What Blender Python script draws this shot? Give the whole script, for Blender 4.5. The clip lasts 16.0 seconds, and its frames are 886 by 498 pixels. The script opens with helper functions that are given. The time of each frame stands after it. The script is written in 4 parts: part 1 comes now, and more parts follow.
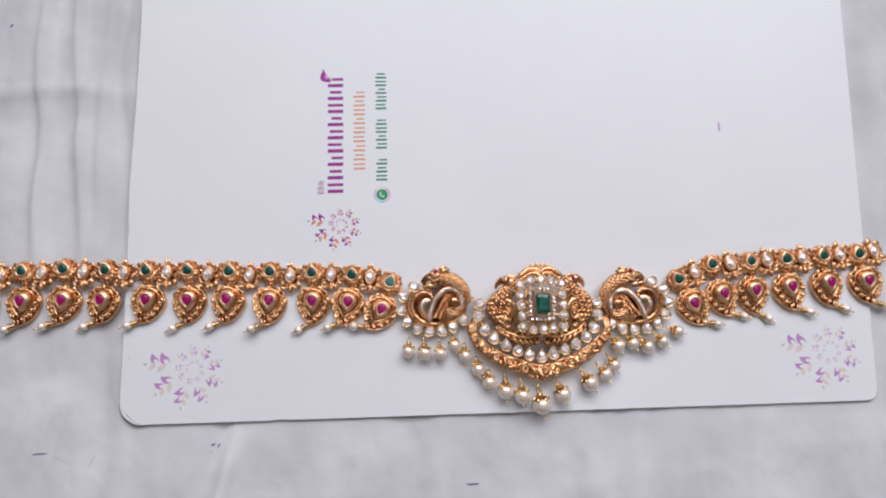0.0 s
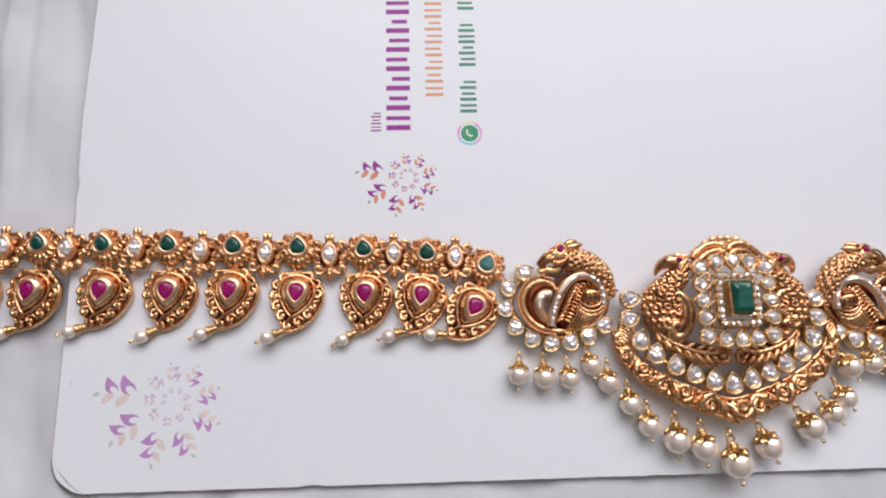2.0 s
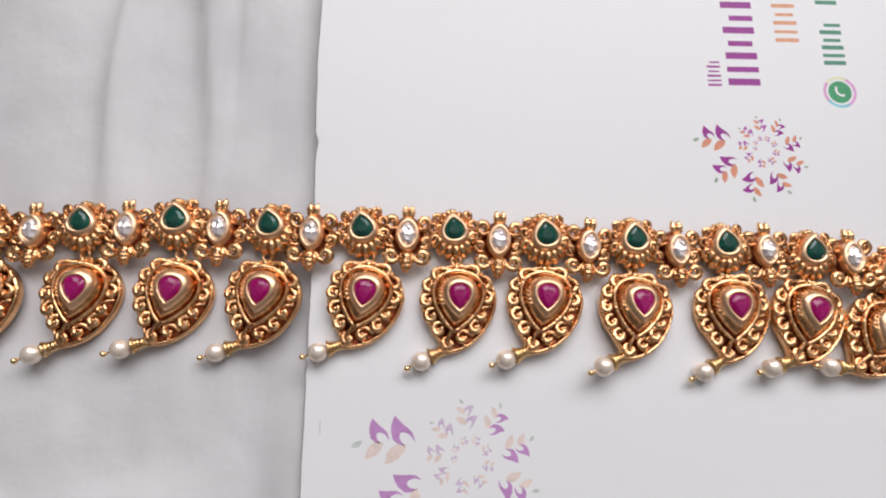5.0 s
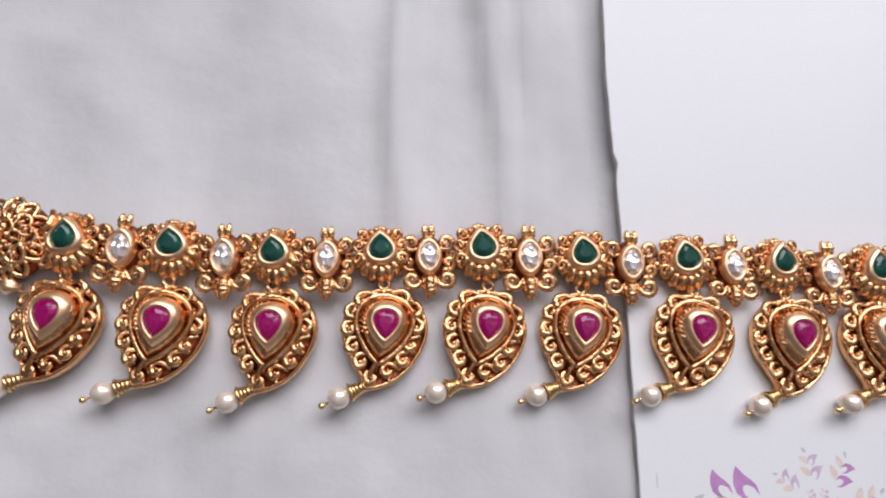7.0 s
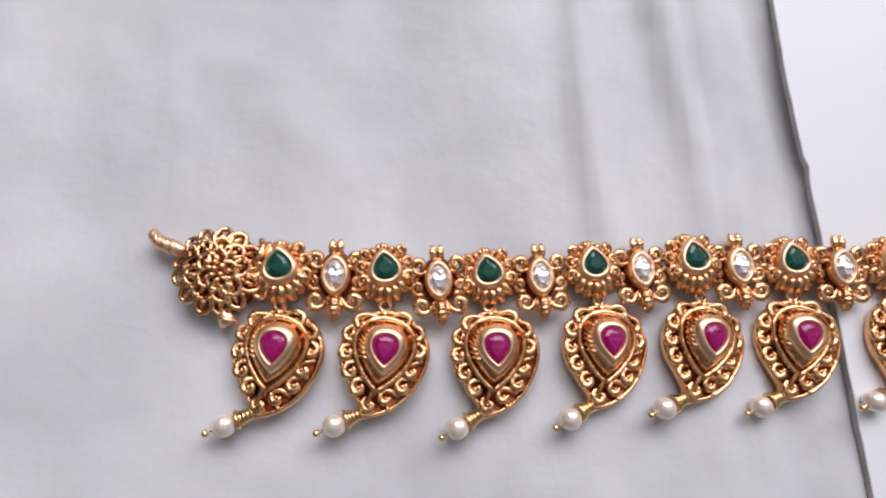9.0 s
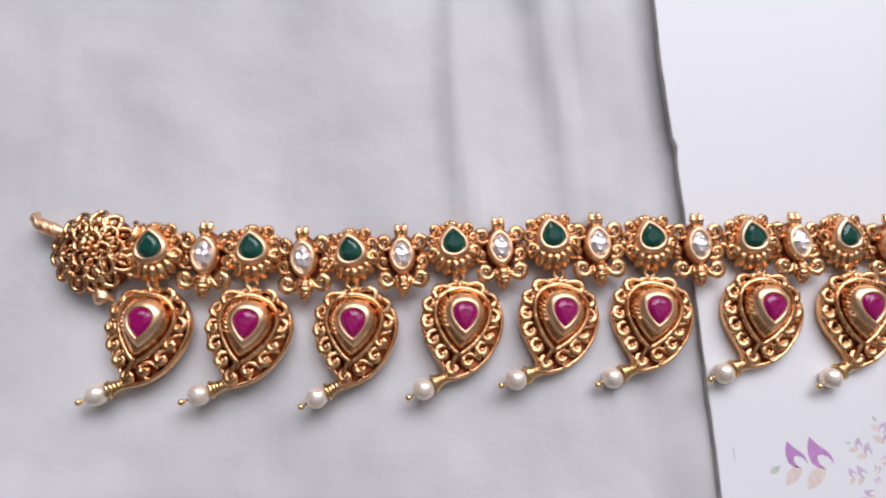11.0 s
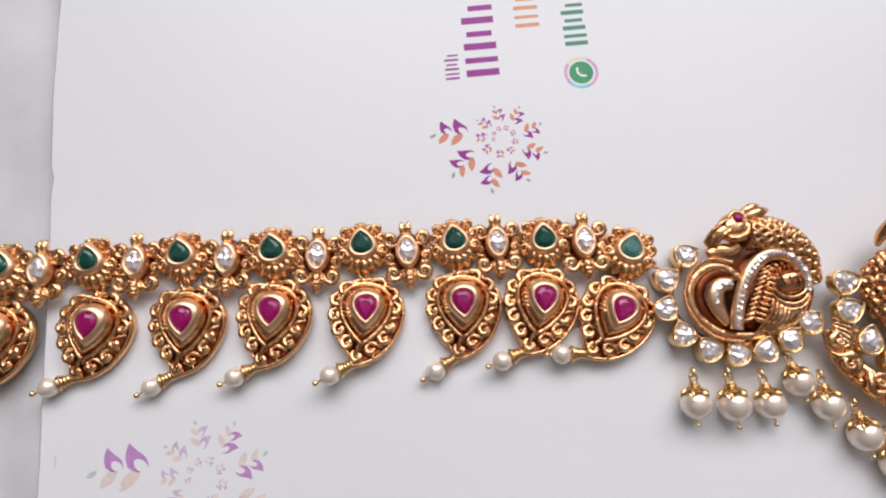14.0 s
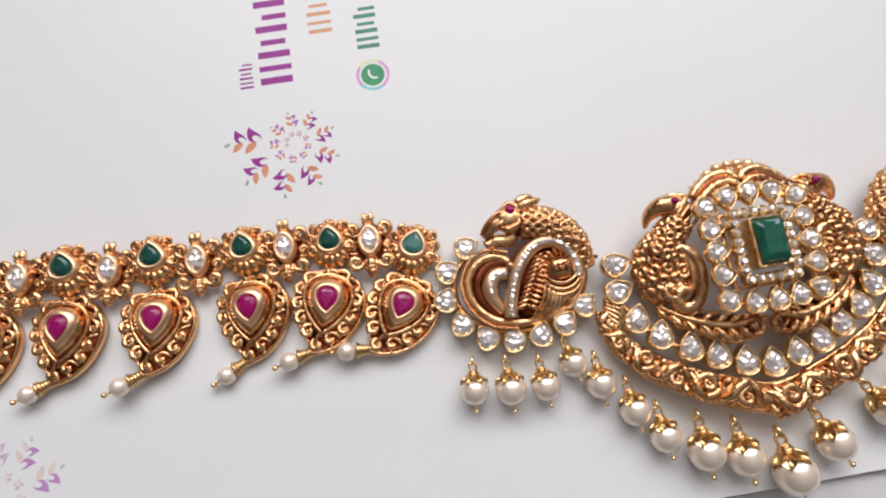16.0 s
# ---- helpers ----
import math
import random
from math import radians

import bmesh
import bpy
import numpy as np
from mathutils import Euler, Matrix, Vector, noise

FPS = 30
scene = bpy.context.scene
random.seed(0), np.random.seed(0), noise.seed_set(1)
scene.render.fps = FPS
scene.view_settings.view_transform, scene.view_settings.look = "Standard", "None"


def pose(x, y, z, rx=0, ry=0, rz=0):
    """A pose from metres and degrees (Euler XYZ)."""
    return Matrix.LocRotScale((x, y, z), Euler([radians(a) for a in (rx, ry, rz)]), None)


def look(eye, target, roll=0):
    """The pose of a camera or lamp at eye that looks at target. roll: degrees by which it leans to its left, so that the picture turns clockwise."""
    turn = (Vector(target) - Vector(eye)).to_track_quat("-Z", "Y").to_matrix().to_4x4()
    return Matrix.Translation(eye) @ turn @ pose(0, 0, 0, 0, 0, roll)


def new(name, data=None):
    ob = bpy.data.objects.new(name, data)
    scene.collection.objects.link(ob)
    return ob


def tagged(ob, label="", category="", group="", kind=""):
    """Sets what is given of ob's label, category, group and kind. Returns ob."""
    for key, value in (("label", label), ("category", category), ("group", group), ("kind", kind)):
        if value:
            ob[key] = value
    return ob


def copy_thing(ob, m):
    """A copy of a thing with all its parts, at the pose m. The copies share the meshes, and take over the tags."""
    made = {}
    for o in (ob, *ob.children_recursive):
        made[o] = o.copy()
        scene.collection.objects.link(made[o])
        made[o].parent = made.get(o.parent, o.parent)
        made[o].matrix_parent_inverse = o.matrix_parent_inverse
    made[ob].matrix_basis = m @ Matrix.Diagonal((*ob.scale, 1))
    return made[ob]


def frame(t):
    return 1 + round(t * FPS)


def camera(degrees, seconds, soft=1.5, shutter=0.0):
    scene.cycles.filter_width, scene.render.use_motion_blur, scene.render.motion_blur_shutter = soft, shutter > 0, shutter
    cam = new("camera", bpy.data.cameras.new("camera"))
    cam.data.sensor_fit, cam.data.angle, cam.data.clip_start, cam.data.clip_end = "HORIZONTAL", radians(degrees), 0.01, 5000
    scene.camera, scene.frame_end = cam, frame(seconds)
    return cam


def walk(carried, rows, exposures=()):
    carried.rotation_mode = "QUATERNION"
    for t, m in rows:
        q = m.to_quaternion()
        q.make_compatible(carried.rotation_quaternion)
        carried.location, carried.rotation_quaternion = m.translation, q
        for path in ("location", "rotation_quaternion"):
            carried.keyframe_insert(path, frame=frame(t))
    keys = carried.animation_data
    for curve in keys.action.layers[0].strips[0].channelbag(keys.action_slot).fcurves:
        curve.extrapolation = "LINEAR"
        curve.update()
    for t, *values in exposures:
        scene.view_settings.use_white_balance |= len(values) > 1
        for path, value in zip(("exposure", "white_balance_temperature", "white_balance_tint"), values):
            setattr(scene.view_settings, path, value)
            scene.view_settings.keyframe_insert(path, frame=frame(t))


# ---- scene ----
cam = camera(76.0, 16.0, soft=2.05)
PATH = [
    (0, (0.12223, 0.03373, 0.22673), (0.12410, 0.04756, 0.12771), 6.31),
    (0.5, (0.10915, 0.03395, 0.19590), (0.11026, 0.04900, 0.09705), 2.42),
    (1, (0.10290, 0.03383, 0.17277), (0.10574, 0.04977, 0.07409), 8.79),
    (1.5, (0.09576, 0.03174, 0.15503), (0.09832, 0.04955, 0.05666), 7.21),
    (2, (0.09095, 0.03090, 0.14348), (0.09331, 0.04883, 0.04513), 6.36),
    (2.5, (0.08016, 0.03152, 0.13114), (0.08184, 0.05005, 0.03288), 4.74),
    (3, (0.06917, 0.03391, 0.12185), (0.07125, 0.05377, 0.02386), 5.70),
    (3.2, (0.06525, 0.03464, 0.11789), (0.06700, 0.05526, 0.02006), 4.59),
    (5.5, (0.00751, 0.03488, 0.09800), (0.01184, 0.05585, 0.00032), 12.01),
    (6, (-0.00491, 0.03508, 0.09543), (-0.00000, 0.05692, -0.00204), 13.20),
    (6.5, (-0.02058, 0.03862, 0.09206), (-0.01519, 0.05949, -0.00559), 15.14),
    (7, (-0.03563, 0.03993, 0.08938), (-0.02905, 0.06264, -0.00778), 16.69),
    (7.5, (-0.05152, 0.04242, 0.08763), (-0.04521, 0.06301, -0.01002), 16.91),
    (8, (-0.06590, 0.04198, 0.08662), (-0.05871, 0.06598, -0.01019), 15.84),
    (8.2, (-0.07049, 0.04391, 0.08564), (-0.06225, 0.06629, -0.01147), 19.11),
    (10.3, (-0.06242, 0.04125, 0.08818), (-0.05602, 0.06422, -0.00894), 13.12),
    (10.5, (-0.05828, 0.04012, 0.08876), (-0.05247, 0.06228, -0.00858), 12.42),
    (11, (-0.04611, 0.04132, 0.09146), (-0.04087, 0.06101, -0.00645), 12.67),
    (11.5, (-0.02800, 0.04010, 0.09353), (-0.02265, 0.06031, -0.00426), 12.32),
    (12, (-0.00467, 0.04035, 0.09534), (-0.00120, 0.06023, -0.00260), 6.72),
    (12.5, (0.02305, 0.04025, 0.09825), (0.02424, 0.05915, 0.00006), -0.15),
    (13, (0.03986, 0.03970, 0.09973), (0.04182, 0.05841, 0.00151), 1.40),
    (13.5, (0.05720, 0.03713, 0.10024), (0.05889, 0.05644, 0.00213), -0.00),
    (14, (0.07092, 0.03538, 0.10141), (0.07214, 0.05532, 0.00342), -1.83),
    (14.5, (0.08485, 0.03460, 0.10344), (0.08748, 0.05419, 0.00541), 1.38),
    (15, (0.09671, 0.03415, 0.10411), (0.09832, 0.05333, 0.00598), -2.90),
    (15.5, (0.10441, 0.03209, 0.10367), (0.10599, 0.05063, 0.00542), -3.60),
    (16, (0.10761, 0.03165, 0.10433), (0.11033, 0.05018, 0.00610), -0.59),
]
walk(cam, [(t, look(eye, target, roll)) for t, eye, target, roll in PATH],
     exposures=[(0, -0.04, 6250, 10.5), (1.5, 0.03, 6330, 11), (3, 0.05, 6430, 10), (5.5, 0.08, 6600, 9), (7, 0.12, 6340, 11), (8, 0.19, 6270, 11.5), (11, 0.17, 6270, 12), (13.5, 0.08, 6450, 11), (16, 0.08, 6630, 7.5)])

# ---- light ----
world = bpy.data.worlds.new("sky")
scene.world = world
world.use_nodes = True
sky = world.node_tree.nodes.new("ShaderNodeTexSky")
sky.sky_type, sky.sun_disc = "NISHITA", False
sky.sun_elevation, sky.sun_rotation = radians(40), radians(0)
world.node_tree.links.new(sky.outputs[0], world.node_tree.nodes["Background"].inputs[0])
world.node_tree.nodes["Background"].inputs[1].default_value = 0.1


def area(name, m, sx, sy, watts, colour):
    d = bpy.data.lights.new(name, "AREA")
    d.shape, d.size, d.size_y, d.energy, d.color = "RECTANGLE", sx, sy, watts, colour
    ob = new(name, d)
    ob.matrix_world = m
    return ob


WINDOW_X, WINDOW_W, WINDOW_H, WINDOW_Z = 0.6, 2.4, 1.45, 1.42
area("window_light", look((WINDOW_X, 1.14, WINDOW_Z), (WINDOW_X, 0.0, WINDOW_Z)), WINDOW_W, WINDOW_H, 51, (0.985, 0.965, 1.0))


# ---- materials ----
def material(name, base, rough=0.5, metal=0.0, **more):
    m = bpy.data.materials.new(name)
    m.use_nodes = True
    b = m.node_tree.nodes["Principled BSDF"]
    b.inputs["Base Color"].default_value = (*base, 1)
    b.inputs["Roughness"].default_value = rough
    b.inputs["Metallic"].default_value = metal
    for key, value in more.items():
        b.inputs[key.replace("_", " ")].default_value = value
    return m


def grain(m, scale, low, high, bump=0.0, bump_scale=None, rough=None, detail=4.0, distance=0.0002):
    """Noise between two colours, a second noise as relief, and uneven gloss."""
    nodes, links = m.node_tree.nodes, m.node_tree.links
    b = nodes["Principled BSDF"]
    where = nodes.new("ShaderNodeTexCoord")
    n = nodes.new("ShaderNodeTexNoise")
    n.inputs["Scale"].default_value, n.inputs["Detail"].default_value = scale, detail
    links.new(where.outputs["Object"], n.inputs["Vector"])
    ramp = nodes.new("ShaderNodeValToRGB")
    ramp.color_ramp.elements[0].position, ramp.color_ramp.elements[1].position = 0.3, 0.7
    ramp.color_ramp.elements[0].color, ramp.color_ramp.elements[1].color = (*low, 1), (*high, 1)
    links.new(n.outputs["Fac"], ramp.inputs[0])
    links.new(ramp.outputs[0], b.inputs["Base Color"])
    if rough:
        r = nodes.new("ShaderNodeMapRange")
        r.inputs["To Min"].default_value, r.inputs["To Max"].default_value = rough
        links.new(n.outputs["Fac"], r.inputs["Value"])
        links.new(r.outputs[0], b.inputs["Roughness"])
    if bump:
        n2 = nodes.new("ShaderNodeTexNoise")
        n2.inputs["Scale"].default_value, n2.inputs["Detail"].default_value = bump_scale or scale * 4, 3
        links.new(where.outputs["Object"], n2.inputs["Vector"])
        bp = nodes.new("ShaderNodeBump")
        bp.inputs["Strength"].default_value, bp.inputs["Distance"].default_value = bump, distance
        links.new(n2.outputs["Fac"], bp.inputs["Height"])
        links.new(bp.outputs[0], b.inputs["Normal"])
    return m


GOLD = grain(material("antique_gold", (0.8, 0.45, 0.2), 0.28, 1.0), 300, (0.63, 0.282, 0.123), (1.0, 0.64, 0.335), 1.0, 1300, (0.12, 0.3))
# Patina of the recessed ground, darkened further for the shade between the scrolls.
PATINA_SHADE = grain(material("patinated_shaded_gold", (0.3, 0.12, 0.05), 0.45, 1.0), 320, (0.12, 0.025, 0.012), (0.34, 0.1, 0.045), 0.6, 1500, (0.3, 0.5))
BRIGHT = grain(material("polished_gold", (0.9, 0.58, 0.32), 0.2, 1.0), 300, (0.95, 0.59, 0.34), (1.0, 0.72, 0.48), 0.3, 900, (0.3, 0.45))
YELLOW = grain(material("yellow_gold_wire", (0.9, 0.6, 0.25), 0.22, 1.0), 300, (0.88, 0.59, 0.27), (0.98, 0.74, 0.43), 0.2, 900, (0.14, 0.3))
EMERALD = material("emerald", (0.006, 0.11, 0.06), 0.08, 0.0, Coat_Weight=0.1, Coat_Roughness=0.03, IOR=1.5)
RUBY = material("ruby", (0.34, 0.004, 0.1), 0.07, 0.0, Coat_Weight=0.1, Coat_Roughness=0.03, IOR=1.5)
CRYSTAL = material("white_stone", (0.86, 0.79, 0.79), 0.08, 0.5, Coat_Weight=0.8, Coat_Roughness=0.02, IOR=2.1)
PEARL = grain(material("pearl", (0.86, 0.76, 0.66), 0.26, 0.42, Coat_Weight=0.6, Coat_Roughness=0.07, IOR=1.6), 160, (0.87, 0.72, 0.59), (0.95, 0.84, 0.73), 0.08, 700)


def sparkle(m, scale, distance):
    """Small facets inside a cut stone, as relief."""
    nodes, links = m.node_tree.nodes, m.node_tree.links
    where, cell, bp = nodes.new("ShaderNodeTexCoord"), nodes.new("ShaderNodeTexVoronoi"), nodes.new("ShaderNodeBump")
    cell.inputs["Scale"].default_value = scale
    bp.inputs["Strength"].default_value, bp.inputs["Distance"].default_value = 0.8, distance
    links.new(where.outputs["Object"], cell.inputs["Vector"])
    links.new(cell.outputs["Distance"], bp.inputs["Height"])
    links.new(bp.outputs[0], nodes["Principled BSDF"].inputs["Normal"])


sparkle(CRYSTAL, 900, 0.0006)
# Emerald whose bluish-grey surface reflection is put into a paler colour.
SHEEN_EMERALD = grain(material("emerald_with_sheen", (0.08, 0.24, 0.2), 0.1, 0.0, Coat_Weight=0.3, IOR=1.6), 350, (0.05, 0.17, 0.15), (0.13, 0.3, 0.26))
grain(EMERALD, 350, (0.004, 0.05, 0.037), (0.011, 0.125, 0.083), 0, None)
sparkle(RUBY, 700, 0.0002)
sparkle(EMERALD, 500, 0.00015)
grain(RUBY, 400, (0.24, 0.001, 0.085), (0.38, 0.003, 0.14))
PAPER = grain(material("coated_white_card", (0.8, 0.8, 0.81), 0.42), 9, (0.79, 0.79, 0.805), (0.83, 0.83, 0.84), 0.12, 420, (0.36, 0.5))
# Worn edge, its tone deepened for the thin shadow line round the card.
PAPER_EDGE = grain(material("worn_shadowed_card_edge", (0.6, 0.58, 0.57), 0.8), 200, (0.34, 0.32, 0.31), (0.52, 0.5, 0.49), 0.3)
# Tones of the unseen walls and ceiling, set for reflections in the gold.
PLASTER = grain(material("wall_paint", (0.2, 0.185, 0.175), 0.9), 3, (0.18, 0.165, 0.155), (0.22, 0.205, 0.195), 0.2, 60)
WHITEWASH = grain(material("ceiling_paint", (0.5, 0.49, 0.48), 0.9), 3, (0.47, 0.46, 0.45), (0.53, 0.52, 0.51), 0.2, 60)
FLOOR = grain(material("floor_stone", (0.4, 0.36, 0.32), 0.4), 4, (0.34, 0.3, 0.27), (0.44, 0.4, 0.36))


def ink(name, colour, rough=0.5):
    """Printed ink with a little unevenness."""
    return grain(material(name, colour, rough), 700, tuple(c * 0.9 for c in colour), tuple(min(1, c * 1.12) for c in colour))


PURPLE, ORANGE, TEAL = ink("purple_ink", (0.3, 0.006, 0.26)), ink("orange_ink", (0.72, 0.33, 0.17)), ink("green_ink", (0.05, 0.25, 0.15))
ROSE, PALE_GREEN = ink("rose_ink", (0.68, 0.27, 0.16)), ink("leaf_ink", (0.27, 0.36, 0.27))
FADED_PURPLE, FADED_ORANGE, FADED_GREEN = ink("faded_purple_ink", (0.5, 0.25, 0.52)), ink("faded_orange_ink", (0.75, 0.63, 0.58)), ink("faded_green_ink", (0.52, 0.57, 0.53))
MAUVE, FADED_MAUVE = ink("mauve_ink", (0.42, 0.1, 0.4)), ink("faded_mauve_ink", (0.6, 0.48, 0.62))
LILAC, CYAN, LEMON = ink("lilac_ink", (0.7, 0.35, 0.62)), ink("cyan_ink", (0.25, 0.62, 0.7)), ink("lemon_ink", (0.75, 0.75, 0.5))
GREEN_DISC, NAVY = ink("disc_green_ink", (0.03, 0.3, 0.12)), ink("navy_thread", (0.16, 0.17, 0.32), 0.9)
GREY_MARK, FAINT_MARK = ink("grey_mark", (0.5, 0.5, 0.54)), ink("faint_mark", (0.64, 0.64, 0.67))


def cotton():
    m = grain(material("white_cotton", (0.6, 0.59, 0.6), 0.95, Sheen_Weight=0.15), 34, (0.57, 0.562, 0.574), (0.72, 0.71, 0.716))
    nodes, links = m.node_tree.nodes, m.node_tree.links
    where = nodes.new("ShaderNodeTexCoord")
    soft = nodes.new("ShaderNodeTexNoise")
    soft.inputs["Scale"].default_value, soft.inputs["Detail"].default_value = 160, 6
    links.new(where.outputs["Object"], soft.inputs["Vector"])
    bp = nodes.new("ShaderNodeBump")
    bp.inputs["Strength"].default_value, bp.inputs["Distance"].default_value = 0.5, 0.0005
    links.new(soft.outputs["Fac"], bp.inputs["Height"])
    links.new(bp.outputs[0], nodes["Principled BSDF"].inputs["Normal"])
    return m


COTTON = cotton()


# ---- mesh tools, in millimetres ----
class Geo:
    def __init__(self):
        self.v, self.f = [], []

    def add(self, verts, faces):
        n = len(self.v)
        self.v += [tuple(p) for p in verts]
        self.f += [tuple(i + n for i in f) for f in faces]
        return self

    def join(self, other, m=None):
        return self.add([m @ Vector(p) for p in other.v] if m else other.v, other.f)

    def rings(self, rings, close=True, top=None, bottom=None):
        """Rings of equal length, joined; top and bottom: a middle point for a lid."""
        n, verts, faces = len(rings[0]), [p for r in rings for p in r], []
        for k in range(len(rings) - 1):
            for i in range(n if close else n - 1):
                j = (i + 1) % n
                faces.append((k * n + i, k * n + j, (k + 1) * n + j, (k + 1) * n + i))
        if top is not None:
            verts.append(top)
            faces += [((len(rings) - 1) * n + i, (len(rings) - 1) * n + (i + 1) % n, len(verts) - 1) for i in range(n)]
        if bottom is not None:
            verts.append(bottom)
            faces += [((i + 1) % n, i, len(verts) - 1) for i in range(n)]
        return self.add(verts, faces)

    def tube(self, pts, rad, n=6, closed=False, flat=1.0):
        """A round bar along points; rad: one radius or one a point; flat squashes its height."""
        pts = [Vector(p) for p in pts]
        count = len(pts)
        rads = rad if isinstance(rad, (list, tuple)) else [rad] * count
        rings = []
        for i, p in enumerate(pts):
            a, b = (pts[i - 1], pts[(i + 1) % count]) if closed else (pts[max(i - 1, 0)], pts[min(i + 1, count - 1)])
            along = (b - a).normalized()
            side = along.cross(Vector((0, 0, 1)))
            side = side.normalized() if side.length > 1e-4 else Vector((1, 0, 0))
            up = side.cross(along).normalized()
            rings.append([p + rads[i] * (math.cos(t) * side + flat * math.sin(t) * up) for t in (2 * math.pi * k / n for k in range(n))])
        if closed:
            return self.rings(rings + [rings[0]])
        return self.rings(rings, top=pts[-1], bottom=pts[0])

    def ball(self, c, r, n=8, m=5, stretch=(1, 1, 1)):
        c = Vector(c)
        rings = []
        for k in range(1, m):
            a = math.pi * k / m
            rings.append([c + Vector((r * stretch[0] * math.sin(a) * math.cos(t), r * stretch[1] * math.sin(a) * math.sin(t), -r * stretch[2] * math.cos(a))) for t in (2 * math.pi * i / n for i in range(n))])
        return self.rings(rings, top=c + Vector((0, 0, r * stretch[2])), bottom=c - Vector((0, 0, r * stretch[2])))

    def dome(self, outline, centre, profile, lid=True):
        """An outline drawn in towards a centre: profile rows of (share, height)."""
        cx, cy = centre
        rings = [[(cx + s * (x - cx), cy + s * (y - cy), z) for x, y in outline] for s, z in profile if s > 0]
        return self.rings(rings, top=(cx, cy, profile[-1][1]) if lid else None)

    def curl(self, c, r, start, turns, way, z, rad, lift=0.35, n=5, bead=True):
        """A scroll that winds in to a bead."""
        steps = max(6, int(11 * turns))
        pts, rads = [], []
        for i in range(steps + 1):
            s = i / steps
            a = start + way * 2 * math.pi * turns * s
            q = r * (1 - 0.72 * s)
            pts.append((c[0] + q * math.cos(a), c[1] + q * math.sin(a), z + lift * s))
            rads.append(rad * (0.65 + 0.5 * math.sin(math.pi * min(1, s + 0.15)) ** 0.7))
        self.tube(pts, rads, n)
        if bead:
            self.ball((c[0], c[1], z + lift * 0.9), r * 0.3, 6, 4)
        return self

    def leaf(self, a, b, width, z, lift, ribs=6, bend=0.0):
        """A ribbed leaf from a to b, domed, with a rib on each side."""
        a, b = Vector((*a, z)), Vector((*b, z))
        along, side = b - a, Vector((-(b - a).y, (b - a).x, 0)).normalized()
        rows = []
        for i in range(2 * ribs + 1):
            s = i / (2 * ribs)
            w = width / 2 * math.sin(math.pi * min(1, 0.08 + 0.92 * s) ** 0.8) * (1.0 if i % 2 else 0.9)
            p = a + along * s + side * bend * math.sin(math.pi * s)
            h = lift * math.sin(math.pi * (0.1 + 0.85 * s))
            rows.append([p - side * w, p - side * w * 0.5 + Vector((0, 0, h * (0.95 if i % 2 else 0.6))), p + Vector((0, 0, h)), p + side * w * 0.5 + Vector((0, 0, h * (0.95 if i % 2 else 0.6))), p + side * w, p - Vector((0, 0, 0.4))])
        return self.rings(rows)


def spline(pts, per=5, closed=False):
    """A smooth curve through a few points."""
    pts = [Vector(p) for p in pts]
    n, out = len(pts), []
    for i in range(n if closed else n - 1):
        p0, p1, p2, p3 = (pts[(i + k) % n] if closed else pts[min(max(i + k, 0), n - 1)] for k in (-1, 0, 1, 2))
        for j in range(per):
            s = j / per
            out.append(0.5 * (2 * p1 + (p2 - p0) * s + (2 * p0 - 5 * p1 + 4 * p2 - p3) * s * s + (3 * p1 - p0 - 3 * p2 + p3) * s ** 3))
    return out if closed else out + [pts[-1]]


def teardrop(w, l, n=24, turn=0.0, at=(0, 0), sharp=1.2):
    """A drop's outline, its tip towards +y before the turn."""
    out = []
    for i in range(n):
        t = 2 * math.pi * i / n
        x, y = -w / 1.48 * math.sin(t) * abs(math.sin(t / 2)) ** sharp, l / 2 * math.cos(t)
        c, s = math.cos(turn), math.sin(turn)
        out.append((at[0] + c * x - s * y, at[1] + s * x + c * y))
    return out


def marquise(w, l, n=20):
    return [(-w / 2 * math.copysign(abs(math.sin(t)) ** 1.35, math.sin(t)), l / 2 * math.cos(t)) for t in (2 * math.pi * i / n for i in range(n))]


def mesh_of(name, geo, mat, smooth=True):
    me = bpy.data.meshes.new(name)
    me.from_pydata([(x / 1000, y / 1000, z / 1000) for x, y, z in geo.v], [], geo.f)
    me.materials.append(mat)
    if smooth:
        me.shade_smooth()
    bm = bmesh.new()
    bm.from_mesh(me)
    bmesh.ops.recalc_face_normals(bm, faces=bm.faces)
    bm.to_mesh(me)
    bm.free()
    return me


def part(name, geo, mat, parent=None, label="", smooth=True, at=None):
    """One mesh object, from a Geo or a mesh that is already made, under its thing."""
    ob = new(name, geo if isinstance(geo, bpy.types.Mesh) else mesh_of(name, geo, mat, smooth))
    if parent:
        ob.parent = parent
    if at is not None:
        ob.matrix_local = at
    return tagged(ob, label)


def mm(x, y, z=0.0, turn=0.0, scale=1.0, tip=0.0, lean=0.0):
    """A pose in millimetres, turned in the plane, tipped about x and leaned about y."""
    return pose(x / 1000, y / 1000, z / 1000, tip, lean, turn) @ Matrix.Scale(scale, 4)


